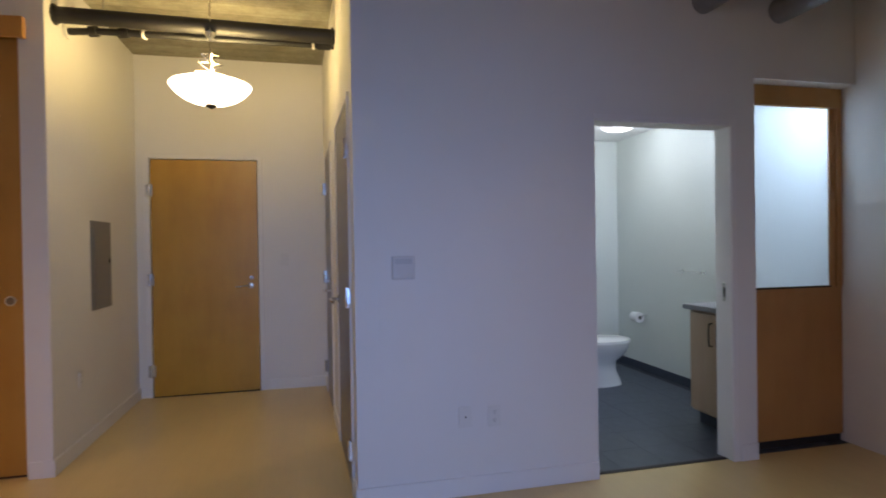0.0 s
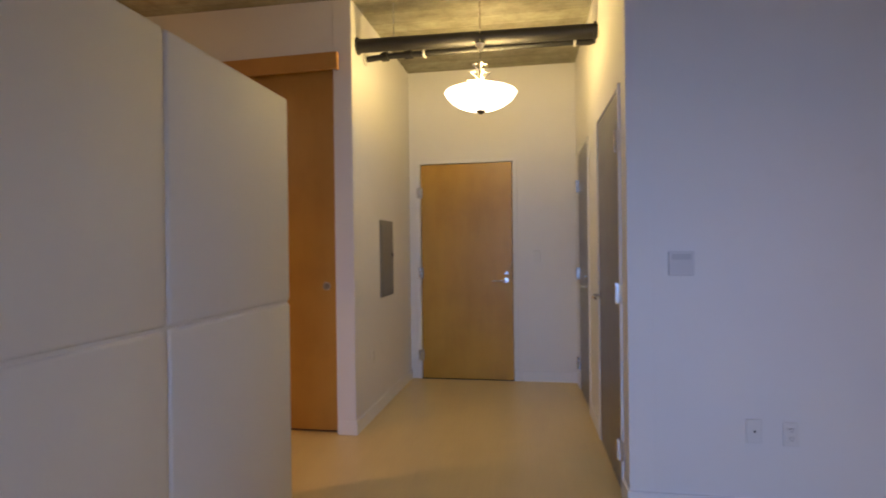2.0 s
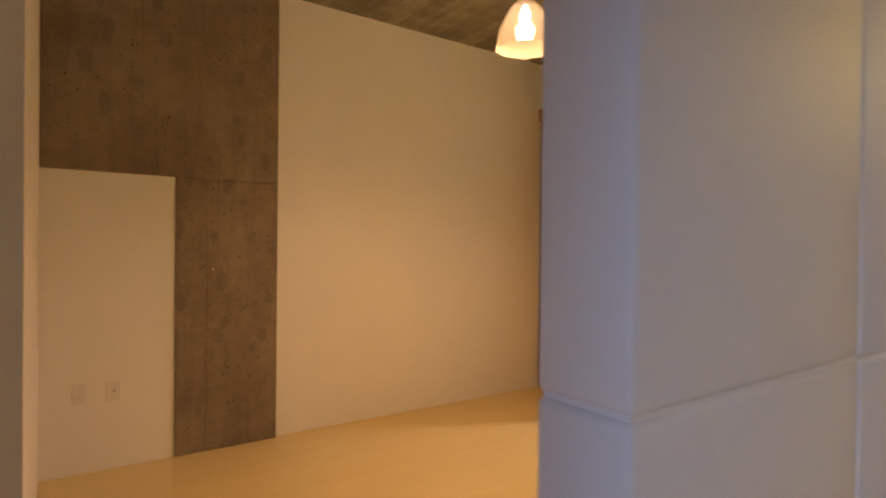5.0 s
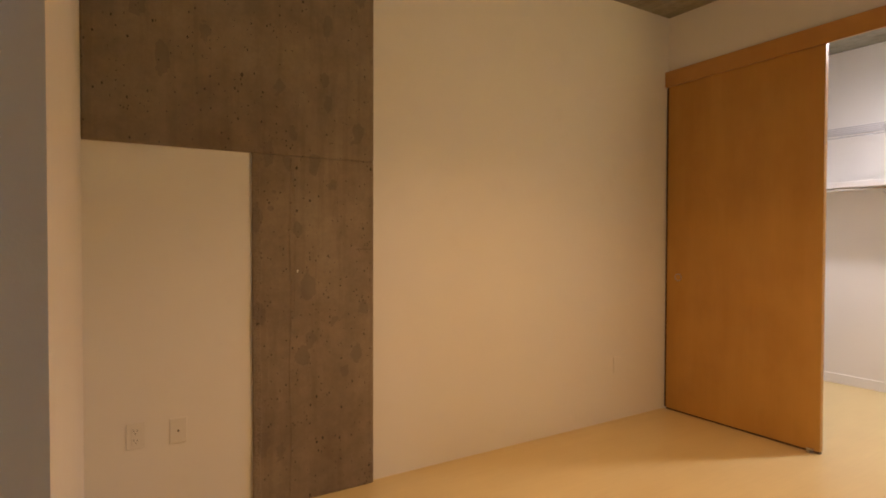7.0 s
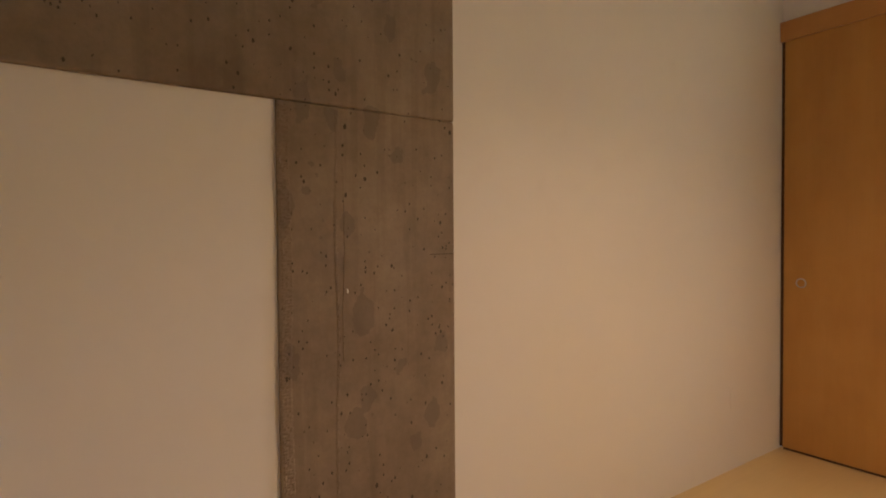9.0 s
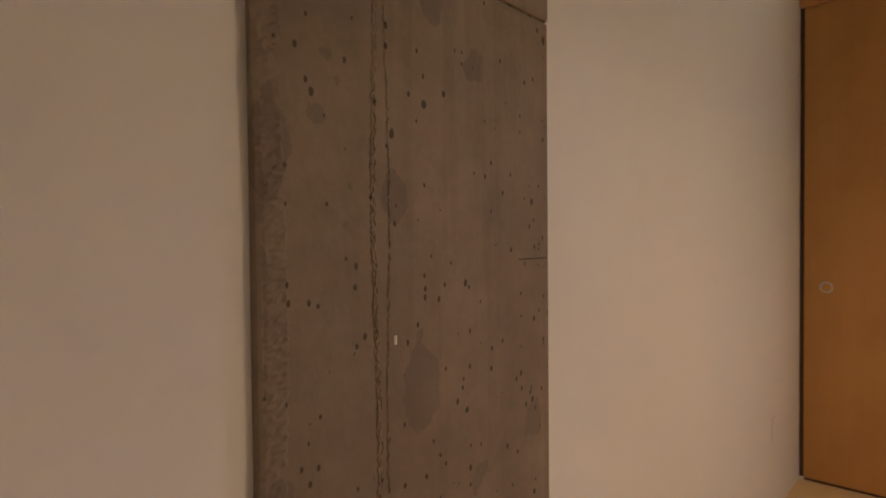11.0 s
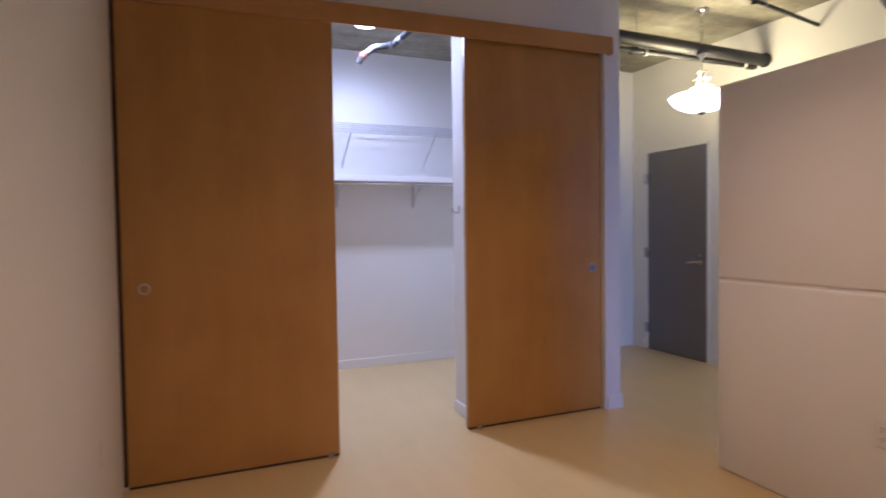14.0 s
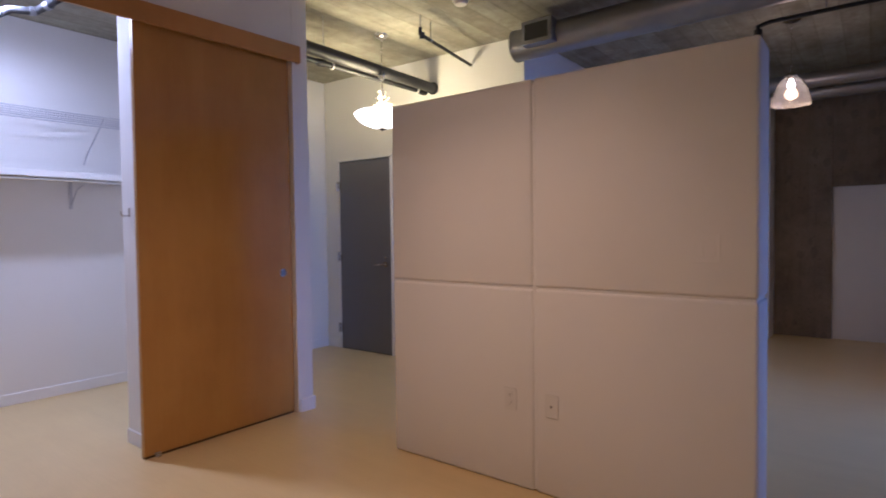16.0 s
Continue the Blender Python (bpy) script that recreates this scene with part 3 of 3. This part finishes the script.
part("end_cap", box(bm_new(), 3.115, 3.135, 0.02, 0.042, 0, 0.12), MAPLE_RAIL, t)
part("track", box(bm_new(), 0.01, 3.11, 0.026, 0.14, 0.062, 0.10), GALV, t)

# ---------------------------------------------------------------- hall pendant


def hall_pendant():
    x, y, rim = 0.785, 4.36, 2.378
    t = thing("pendant_lamp", (x, y, rim), "large white glass bowl pendant lamp, lit", "pendant lamp")
    prof = [(0.0, -0.155), (0.05, -0.153), (0.11, -0.140), (0.17, -0.110), (0.215, -0.072), (0.246, -0.028), (0.257, -0.004), (0.252, 0.006), (0.225, 0.020), (0.218, 0.016), (0.243, 0.000), (0.236, -0.026), (0.205, -0.066), (0.16, -0.103), (0.10, -0.132), (0.0, -0.146)]
    b = turned(bm_new(), [(r * 0.965, h * 0.80) for r, h in prof], seg=48, closed=False)
    bmesh.ops.remove_doubles(b, verts=b.verts, dist=0.0005)
    part("bowl", b, BOWL_GLASS, t, "glowing white glass bowl", True)
    part("finial", turned(bm_new(), [(0.0, -0.150), (0.012, -0.148), (0.016, -0.138), (0.034, -0.134), (0.036, -0.125), (0.0, -0.122)], seg=24), BRONZE, t, smooth=True)
    part("stem", rod(bm_new(), (0, 0, -0.12), (0, 0, CEIL - rim - 0.02), 0.006, 10), NICKEL, t, smooth=True)
    part("canopy", turned(bm_new(), [(0.065, CEIL - rim), (0.064, CEIL - rim - 0.008), (0.045, CEIL - rim - 0.028), (0.015, CEIL - rim - 0.036), (0.008, CEIL - rim - 0.05)], seg=28), NICKEL, t, smooth=True)
    part("cone", turned(bm_new(), [(0.036, 0.335), (0.034, 0.328), (0.012, 0.295), (0.008, 0.285)], seg=24), NICKEL, t, smooth=True)
    for z, r in ((0.070, 0.092), (0.130, 0.070), (0.185, 0.052)):
        for k in range(4):
            a = k * math.pi / 2 + 0.35
            b = bm_new()
            c0 = Vector((0.012 * math.cos(a), 0.012 * math.sin(a), z - 0.035))
            c1 = Vector((r * math.cos(a), r * math.sin(a), z + 0.012))
            c2 = Vector((0.012 * math.cos(a), 0.012 * math.sin(a), z + 0.018))
            tube(b, [c0, c1, c2], 0.0042, 8)
            part("arm", b, NICKEL, t, smooth=True)
    return t


hall_pendant()


def bell_pendant(x, y, bottom):
    t = thing("bell_pendant", (x, y, bottom), "seeded glass bell pendant lamp, lit", "pendant lamp", "bell pendants")
    outer = [(0.148, 0.0), (0.146, 0.03), (0.138, 0.075), (0.123, 0.12), (0.103, 0.165), (0.079, 0.202), (0.053, 0.23), (0.034, 0.244)]
    prof = outer + [(r - 0.004, z - 0.003) for r, z in reversed(outer)]
    b = turned(bm_new(), prof, seg=36, closed=False)
    shade = part("shade", b, SEEDED, t, "clear seeded glass bell shade", True)
    shade.visible_shadow = False
    part("socket", turned(bm_new(), [(0.0, 0.212), (0.028, 0.212), (0.031, 0.25), (0.022, 0.268), (0.006, 0.282)], seg=20), NICKEL, t, smooth=True)
    part("bulb", turned(bm_new(), [(0.0, 0.135), (0.018, 0.139), (0.028, 0.156), (0.026, 0.178), (0.014, 0.202), (0.012, 0.214)], seg=20), BULB_GLASS, t, "glowing bulb", True).visible_shadow = False
    part("cord", rod(bm_new(), (0, 0, 0.27), (0, 0, CEIL - bottom - 0.02), 0.003, 8), NICKEL, t)
    part("canopy", turned(bm_new(), [(0.068, CEIL - bottom), (0.066, CEIL - bottom - 0.012), (0.040, CEIL - bottom - 0.024), (0.006, CEIL - bottom - 0.03)], seg=28), BRONZE, t, smooth=True)
    return t


bell_pendant(-1.61, 2.42, 2.35)
bell_pendant(2.71, 1.47, 2.36)


def ceiling_disc(x, y, z, r, glass, label):
    t = thing("ceiling_light", (x, y, z), label, "ceiling light")
    part("pan", turned(bm_new(), [(r + 0.012, 0.0), (r + 0.012, -0.018), (r, -0.022)], seg=36), TRIM_PAINT, t, smooth=True)
    part("diffuser", turned(bm_new(), [(r, -0.02), (r * 0.96, -0.045), (r * 0.75, -0.068), (r * 0.4, -0.080), (0.01, -0.083)], seg=36), glass, t, "glowing white diffuser", True)
    return t


ceiling_disc(-1.69, 5.40, CEIL, 0.15, DISC_GLASS, "round white flush closet light, lit")
ceiling_disc(4.20, 5.22, 2.45, 0.16, BATH_GLASS, "round white flush bathroom light, lit")

# ---------------------------------------------------------------- pipes and ducts


def pipe_run(name, points, r, material, label, category, rings=()):
    a = points[0]
    t = thing(name, a, label, category)
    q = [tuple(Vector(p) - Vector(a)) for p in points]
    part("pipe", tube(bm_new(), q, r, 20), material, t, smooth=True)
    for p, w, rr, mat in rings:
        p = Vector(p) - Vector(a)
        i = min(range(len(q) - 1), key=lambda k: (Vector(q[k]) + Vector(q[k + 1]) - 2 * p).length)
        d = (Vector(q[i + 1]) - Vector(q[i])).normalized() * (w / 2)
        part("coupling", rod(bm_new(), p - d, p + d, rr, 18), mat, t, smooth=True)
    return t


def hangers(t, spots, top, r):
    base = t.matrix_world.translation
    for x, y, z in spots:
        b = bm_new()
        rod(b, Vector((x, y, z + r)) - base, Vector((x, y, top)) - base, 0.004, 8)
        part("hanger", b, GALV, t)


main = pipe_run("drain_pipe", [(HL, 4.40, 2.778), (HR, 4.40, 2.758)], 0.049, BLACK_PIPE, "black drain pipe across the hall ceiling", "pipe", rings=(((HL + 0.006, 4.40, 2.778), 0.012, 0.062, BLACK_PIPE), ((1.556, 4.40, 2.7585), 0.012, 0.062, BLACK_PIPE)))
hangers(main, ((0.16, 4.40, 2.775),), CEIL, 0.05)
pipe_run("sprinkler_pipe", [(HL, 4.56, 2.732), (0.10, 4.53, 2.737), (HR, 4.50, 2.732)], 0.022, BLACK_PIPE, "thin black sprinkler pipe below the drain pipe", "pipe",
         rings=(((0.06, 4.535, 2.736), 0.05, 0.034, BLACK_PIPE), ((0.24, 4.527, 2.736), 0.06, 0.031, BLACK_PIPE), ((0.36, 4.525, 2.735), 0.014, 0.033, PLATE), ((1.43, 4.503, 2.732), 0.014, 0.033, PLATE), ((1.50, 4.501, 2.732), 0.09, 0.030, BLACK_PIPE), ((HL + 0.012, 4.559, 2.732), 0.024, 0.045, PLATE)))
s = pipe_run("sprinkler_pipe", [(0.65, 3.80, 2.97), (0.66, 3.81, 2.92), (HR, 3.96, 2.91)], 0.014, BLACK_PIPE, "short black sprinkler branch near the hall ceiling", "pipe",
             rings=(((0.69, 3.815, 2.919), 0.05, 0.021, BLACK_PIPE), ((0.83, 3.836, 2.918), 0.02, 0.019, GALV)))
hangers(s, ((0.65, 3.80, 2.96), (0.83, 3.836, 2.918)), CEIL, 0.0)

t = thing("smoke_detector", (0.605, 3.366, CEIL), "round white smoke detector on the ceiling", "smoke detector")
part("base", turned(bm_new(), [(0.066, 0.0), (0.066, -0.012), (0.058, -0.016)], seg=28), PLATE, t, smooth=True)
part("cover", turned(bm_new(), [(0.055, -0.014), (0.052, -0.034), (0.044, -0.046), (0.01, -0.048)], seg=28), PLATE, t, smooth=True)


def duct(x, z, y0, y1, r):
    t = thing("air_duct", (x, y1, z), "galvanised spiral air duct with a side grille", "duct")
    b = rod(bm_new(), (0, 0, 0), (0, y0 - y1, 0), r, 40)
    part("tube", b, GALV, t, smooth=True)
    part("end_cap", rod(bm_new(), (0, 0.004, 0), (0, -0.02, 0), r + 0.004, 40), GALV, t, smooth=True)
    n = int((y1 - y0) / 1.15)
    for k in range(1, n + 1):
        part("seam_ring", rod(bm_new(), (0, -k * 1.15, 0), (0, -k * 1.15 - 0.02, 0), r + 0.005, 40), GALV, t, smooth=True)
    # grille box on the bedroom side
    b = bm_new()
    box(b, -r - 0.075, -0.02, -0.42, -0.16, -0.075, 0.105, 0.003, 1)
    box_part = part("grille_box", b, GALV, t)
    part("opening", box(bm_new(), -r - 0.079, -r - 0.074, -0.39, -0.19, -0.045, 0.078), GRILLE_DARK, box_part)
    for yy in (-0.08, -1.9, -3.4):
        part("hanger", rod(bm_new(), (0, yy, r), (0, yy, CEIL - z), 0.003, 8), GALV, t)
    return t


duct(1.32, 2.880, -1.2, 3.305, 0.125)
for x, z in ((3.665, 2.75), (4.205, 2.735)):
    pipe_run("ceiling_duct", [(x, YN, z), (x, YS, z)], 0.075, GALV, "grey metal duct running below the ceiling", "duct")
pp = pipe_run("sprinkler_pipe", [(2.18, 1.64, 2.62), (2.18, 1.64, 2.90), (2.18, 1.56, 2.92), (2.18, -1.2, 2.92)], 0.016, BLACK_PIPE, "black sprinkler pipe with a drop below the ceiling", "pipe",
              rings=(((2.18, 1.64, 2.66), 0.09, 0.026, BLACK_PIPE), ((2.18, 1.64, 2.84), 0.07, 0.030, BLACK_PIPE)))
hangers(pp, ((2.18, 1.2, 2.92), (2.18, -0.6, 2.92)), CEIL, 0.018)

# closet sprinkler pipe
pipe_run("sprinkler_pipe", [(-1.73, 5.56, 2.73), (-1.69, 5.53, 2.79), (-1.60, 5.48, 2.85), (-1.46, 5.47, 2.875), (-1.40, 5.30, 2.92), (-1.33, 5.10, 2.965), (-1.20, 4.72, 2.965)], 0.025, CLOSET_PIPE, "grey sprinkler pipe with red coupling under the closet ceiling", "pipe",
         rings=(((-1.69, 5.53, 2.79), 0.03, 0.033, RED_CLAMP), ((-1.48, 5.472, 2.872), 0.035, 0.031, GALV), ((-1.42, 5.36, 2.90), 0.035, 0.030, GALV), ((-1.62, 5.49, 2.84), 0.04, 0.027, CLOSET_PIPE)))

# ---------------------------------------------------------------- wall plates and small fittings


def facing(x, y, z, way):
    """A pose on a wall: own -y looks out of the wall towards the compass way."""
    return Matrix.Translation((x, y, z)) @ Matrix.Rotation(radians({"s": 0, "e": 90, "n": 180, "w": -90}[way]), 4, "Z")


def outlet(x, y, z, way, label="white duplex outlet plate on the wall"):
    t = thing("outlet", facing(x, y, z, way), label, "outlet", "wall outlets")
    part("plate", box(bm_new(), -0.036, 0.036, -0.006, 0, -0.058, 0.058, 0.003, 2), PLATE, t)
    for dz in (-0.021, 0.021):
        face = part("socket", box(bm_new(), -0.017, 0.017, -0.0085, -0.005, dz - 0.016, dz + 0.016, 0.003, 2), PLATE, t)
        for dx in (-0.006, 0.006):
            part("slot", box(bm_new(), dx - 0.001, dx + 0.001, -0.0092, -0.0084, dz + 0.000, dz + 0.008), SLOT, face)
        part("slot", box(bm_new(), -0.002, 0.002, -0.0092, -0.0084, dz - 0.010, dz - 0.006), SLOT, face)
    return t


def jack(x, y, z, way):
    t = thing("cable_jack", facing(x, y, z, way), "white cable jack plate with a dark socket", "wall plate")
    part("plate", box(bm_new(), -0.036, 0.036, -0.006, 0, -0.058, 0.058, 0.003, 2), PLATE, t)
    part("connector", rod(bm_new(), (0, -0.005, 0), (0, -0.012, 0), 0.0055, 14), NICKEL, t, smooth=True)
    part("hole", rod(bm_new(), (0, -0.0118, 0), (0, -0.0128, 0), 0.0042, 12), SLOT, t)
    return t


def switch(x, y, z, way, gang=1, label="white light switch plate on the wall"):
    t = thing("light_switch", facing(x, y, z, way), label, "switch")
    w = 0.036 + 0.023 * (gang - 1)
    part("plate", box(bm_new(), -w, w, -0.006, 0, -0.058, 0.058, 0.003, 2), PLATE, t)
    for k in range(gang):
        cx = (k - (gang - 1) / 2) * 0.046
        part("toggle", box(bm_new(), cx - 0.005, cx + 0.005, -0.018, -0.005, -0.004, 0.012, 0.002, 1), PLATE, t)
    return t


jack(2.171, YN, 0.42, "s")
outlet(2.333, YN, 0.412, "s")
t = thing("thermostat", facing(1.85, YN, 1.222, "s"), "square white thermostat on the wall", "thermostat")
part("case", box(bm_new(), -0.060, 0.060, -0.014, 0, -0.060, 0.060, 0.004, 2), THERMO, t)
part("display", box(bm_new(), -0.045, 0.045, -0.0152, -0.0138, 0.018, 0.046, 0.001, 1), THERMO_DARK, t)
part("cover_edge", box(bm_new(), -0.056, 0.056, -0.0160, -0.0138, -0.048, 0.006, 0.002, 1), THERMO, t)
switch(1.146, YD, 1.215, "s")
outlet(HL, 4.69, 0.48, "e")
outlet(XCOL - REC, 0.577, 0.466, "e")
jack(XCOL - REC, 0.748, 0.462, "e")
t = thing("cover_plate", facing(XW, 3.70, 0.41, "e"), "blank cover plate painted over on the bedroom wall", "wall plate")
part("plate", box(bm_new(), -0.036, 0.036, -0.005, 0, -0.058, 0.058, 0.002, 2), PAINT, t)
part("screw", rod(bm_new(), (0, -0.0045, 0.0), (0, -0.0058, 0.0), 0.003, 10), PAINT, t)
outlet(P0, 2.399, 0.458, "w")
jack(P0, 2.163, 0.458, "w")
t = thing("light_switch", facing(P0, 1.461, 1.25, "w"), "double rocker switch in the colour of the partition wall", "switch")
part("plate", box(bm_new(), -0.058, 0.058, -0.0022, 0, -0.058, 0.058, 0.001, 2), PAINT, t)
for cx in (-0.023, 0.023):
    part("rocker", box(bm_new(), cx - 0.0165, cx + 0.0165, -0.0045, -0.002, -0.033, 0.033, 0.0015, 1), PAINT, t)

# breaker panel
t = thing("breaker_panel", facing(HL, 5.100, 1.227, "e"), "grey metal breaker panel set in the hall wall", "breaker panel")
part("frame", box(bm_new(), -0.195, 0.195, -0.008, 0, -0.318, 0.318, 0.002, 1), PANEL_GREY, t)
d = part("panel_door", box(bm_new(), -0.165, 0.165, -0.014, -0.007, -0.298, 0.275, 0.002, 1), PANEL_GREY, t)
part("latch", box(bm_new(), 0.13, 0.15, -0.022, -0.013, 0.01, 0.045, 0.003, 1), SLOT, d)

# ---------------------------------------------------------------- closet shelves


def wire_shelf(x0, x1, yb, depth, z):
    t = thing("wire_shelf", (x0, yb, z), "white wire shelf on the closet wall", "shelf")
    for k, (yy, zz) in enumerate(((-0.01, 0), (-depth, 0), (-depth, -0.080), (-depth * 0.5, 0), (-depth * 0.25, 0), (-depth * 0.75, 0))):
        part("long_wire", rod(bm_new(), (0, yy, zz), (x1 - x0, yy, zz), 0.0055, 8), WIRE, t)
    n = int((x1 - x0) / 0.028)
    b = bm_new()
    me = None
    for k in range(n):
        x = 0.014 + k * 0.028
        if me is None:
            rod(b, (0, -0.01, 0.003), (0, -depth, 0.003), 0.0011, 5)
            me = mesh_from("cross_wire", b, WIRE)
        w = new("cross_wire", me)
        w.parent = t
        w.location = (x, 0, 0)
    for x in (0.80, 1.63, 2.45):
        part("brace", tube(bm_new(), [(x, -depth, -0.01), (x - 0.03, -0.06, -0.30), (x - 0.03, -0.004, -0.36)], 0.0065, 8), WIRE, t, smooth=True)
    return t


wire_shelf(XW + 0.02, -0.27, 6.30, 0.36, 2.305)
t = thing("closet_shelf", (XW + 0.01, 6.30, 1.82), "white board shelf with a chrome hanging rod", "shelf")
part("board", box(bm_new(), 0, 3.065, -0.32, 0, 0, 0.02, 0.002, 1), TRIM_PAINT, t)
part("front_lip", box(bm_new(), 0, 3.065, -0.338, -0.32, -0.028, 0.022, 0.002, 1), TRIM_PAINT, t)
part("hanging_rod", rod(bm_new(), (0, -0.28, -0.042), (3.065, -0.28, -0.042), 0.014, 16), CHROME, t, "chrome hanging rod", True)
for x in (0.78, 1.55, 2.32):
    b = bm_new()
    box(b, x - 0.012, x + 0.012, -0.30, -0.004, -0.012, 0.0)
    box(b, x - 0.012, x + 0.012, -0.010, 0.0, -0.26, 0.0)
    tube(b, [(x, -0.27, -0.075), (x, -0.15, -0.10), (x, -0.01, -0.23)], 0.005, 8)
    part("bracket", b, WIRE, t)

t = thing("coat_hook", facing(OX1, 4.60, 1.476, "w"), "small metal coat hook on the closet jamb", "hook")
part("plate", box(bm_new(), -0.010, 0.010, -0.004, 0, -0.028, 0.028, 0.002, 1), NICKEL, t)
part("arm", tube(bm_new(), [(0, -0.003, -0.018), (0, -0.035, -0.024), (0, -0.050, -0.010), (0, -0.050, 0.006)], 0.005, 10), NICKEL, t, smooth=True)

# ---------------------------------------------------------------- bathroom
def toilet():
    t = thing("toilet", (4.02, 5.27, 0), "white ceramic toilet with closed lid", "toilet")

    def oval(b, rings, seg=28):
        rs = []
        for cx, rx, ry, z in rings:
            rs.append([b.verts.new((cx + rx * math.cos(2 * math.pi * i / seg), ry * math.sin(2 * math.pi * i / seg), z)) for i in range(seg)])
        for p, q in zip(rs, rs[1:]):
            for i in range(seg):
                b.faces.new((p[i], p[(i + 1) % seg], q[(i + 1) % seg], q[i]))
        b.faces.new(list(reversed(rs[0])))
        b.faces.new(rs[-1])
        return b

    part("pedestal", oval(bm_new(), [(-0.03, 0.235, 0.115, 0.0), (-0.03, 0.228, 0.11, 0.03), (-0.05, 0.20, 0.095, 0.14), (-0.05, 0.20, 0.10, 0.22), (0.0, 0.25, 0.15, 0.30), (0.0, 0.28, 0.18, 0.37), (0.0, 0.285, 0.185, 0.395)]), CERAMIC, t, smooth=True)
    part("seat", oval(bm_new(), [(0.005, 0.285, 0.188, 0.396), (0.005, 0.290, 0.192, 0.406), (0.005, 0.285, 0.188, 0.415)]), CERAMIC, t, smooth=True)
    part("lid", oval(bm_new(), [(0.0, 0.285, 0.188, 0.416), (0.0, 0.288, 0.19, 0.428), (-0.01, 0.25, 0.165, 0.440)]), CERAMIC, t, smooth=True)
    part("tank", box(bm_new(), -0.50, -0.29, -0.20, 0.20, 0.36, 0.74, 0.02, 3), CERAMIC, t, smooth=True)
    part("tank_lid", box(bm_new(), -0.51, -0.28, -0.21, 0.21, 0.742, 0.775, 0.008, 2), CERAMIC, t, smooth=True)
    part("tank_support", box(bm_new(), -0.48, -0.26, -0.10, 0.10, 0.0, 0.36, 0.02, 2), CERAMIC, t, smooth=True)


toilet()


def vanity():
    x0, x1, y0, y1 = 4.09, 4.72, 3.54, 4.10
    t = thing("vanity", (x0, y0, 0), "light wood bathroom vanity with bar handles", "vanity")
    part("body", box(bm_new(), 0.02, x1 - x0, 0, y1 - y0, 0.10, 0.84, 0.003, 1), VANITY_WOOD, t)
    part("toe_kick", box(bm_new(), 0.07, x1 - x0, 0, y1 - y0 - 0.02, 0, 0.10), GROUT, t)
    for k in range(2):
        a = 0.005 + k * 0.277
        d = part("cabinet_door", box(bm_new(), 0.0, 0.02, a, a + 0.272, 0.12, 0.82, 0.003, 1), VANITY_WOOD, t)
        yy = a + (0.235 if k == 0 else 0.037)
        part("handle", tube(bm_new(), [(0.0, yy, 0.60), (-0.03, yy, 0.605), (-0.035, yy, 0.68), (-0.03, yy, 0.755), (0.0, yy, 0.76)], 0.006, 8), BRONZE, d, smooth=True)
    part("counter", box(bm_new(), -0.04, x1 - x0, 0, y1 - y0 + 0.025, 0.84, 0.875, 0.006, 2), COUNTER, t, "grey speckled counter top")


vanity()

t = thing("paper_holder", (4.72, 5.66, 0.56), "chrome toilet paper holder with a roll", "paper holder")
part("bracket", tube(bm_new(), [(0, -0.085, 0.02), (-0.06, -0.085, 0.02), (-0.065, -0.07, 0.0), (-0.065, 0.05, 0.0)], 0.007, 10), CHROME, t, smooth=True)
part("roll", rod(bm_new(), (-0.065, -0.055, -0.004), (-0.065, 0.055, -0.004), 0.052, 28), PAPER, t, "white toilet paper roll", True)
part("roll_core", rod(bm_new(), (-0.065, -0.057, -0.004), (-0.065, 0.057, -0.004), 0.02, 18), SLOT, t)
t = thing("towel_bar", (4.72, 4.87, 1.055), "chrome towel bar on the bathroom wall", "towel bar")
part("bar", tube(bm_new(), [(0, -0.15, 0), (-0.055, -0.15, 0), (-0.055, 0.15, 0), (0, 0.15, 0)], 0.007, 12), CHROME, t, smooth=True)
for y in (-0.15, 0.15):
    part("rosette", rod(bm_new(), (0, y, 0), (-0.012, y, 0), 0.022, 20), CHROME, t, smooth=True)

# ---------------------------------------------------------------- floors, last
b = bm_new()
box(b, XW - 0.2, 5.6, -1.4, YN + 0.06, -0.1, 0)
box(b, XW - 0.2, HR + 0.7, YN + 0.06, 6.6, -0.1, 0)
floor = structure("floor", b, FLOOR_WOOD, "pale maple strip floor, satin finish", "floor")
b = bm_new()
box(b, 2.25, 4.87, YN + 0.06, 6.47, -0.1, -0.004)
bath_floor = structure("floor_bath", b, GROUT, "dark slate tile bathroom floor", "floor")
tile_me = mesh_from("tile", box(bm_new(), 0.0007, 0.2993, 0.0007, 0.2993, -0.006, 0.0, 0.0006, 1), TILE)
for i in range(8):
    for j in range(10):
        x, y = 2.55 + i * 0.30, YN + 0.065 + j * 0.30
        if x + 0.3 < 4.9 and y + 0.3 < 6.42:
            o = new("tile", tile_me)
            o.parent = bath_floor
            o.location = (x, y, 0)
structure("threshold", box(bm_new(), BX0, BX1 - 0.018, YN + 0.045, YN + 0.075, -0.003, 0.004), DARK_GAP, "thin dark strip between the floors", "threshold")
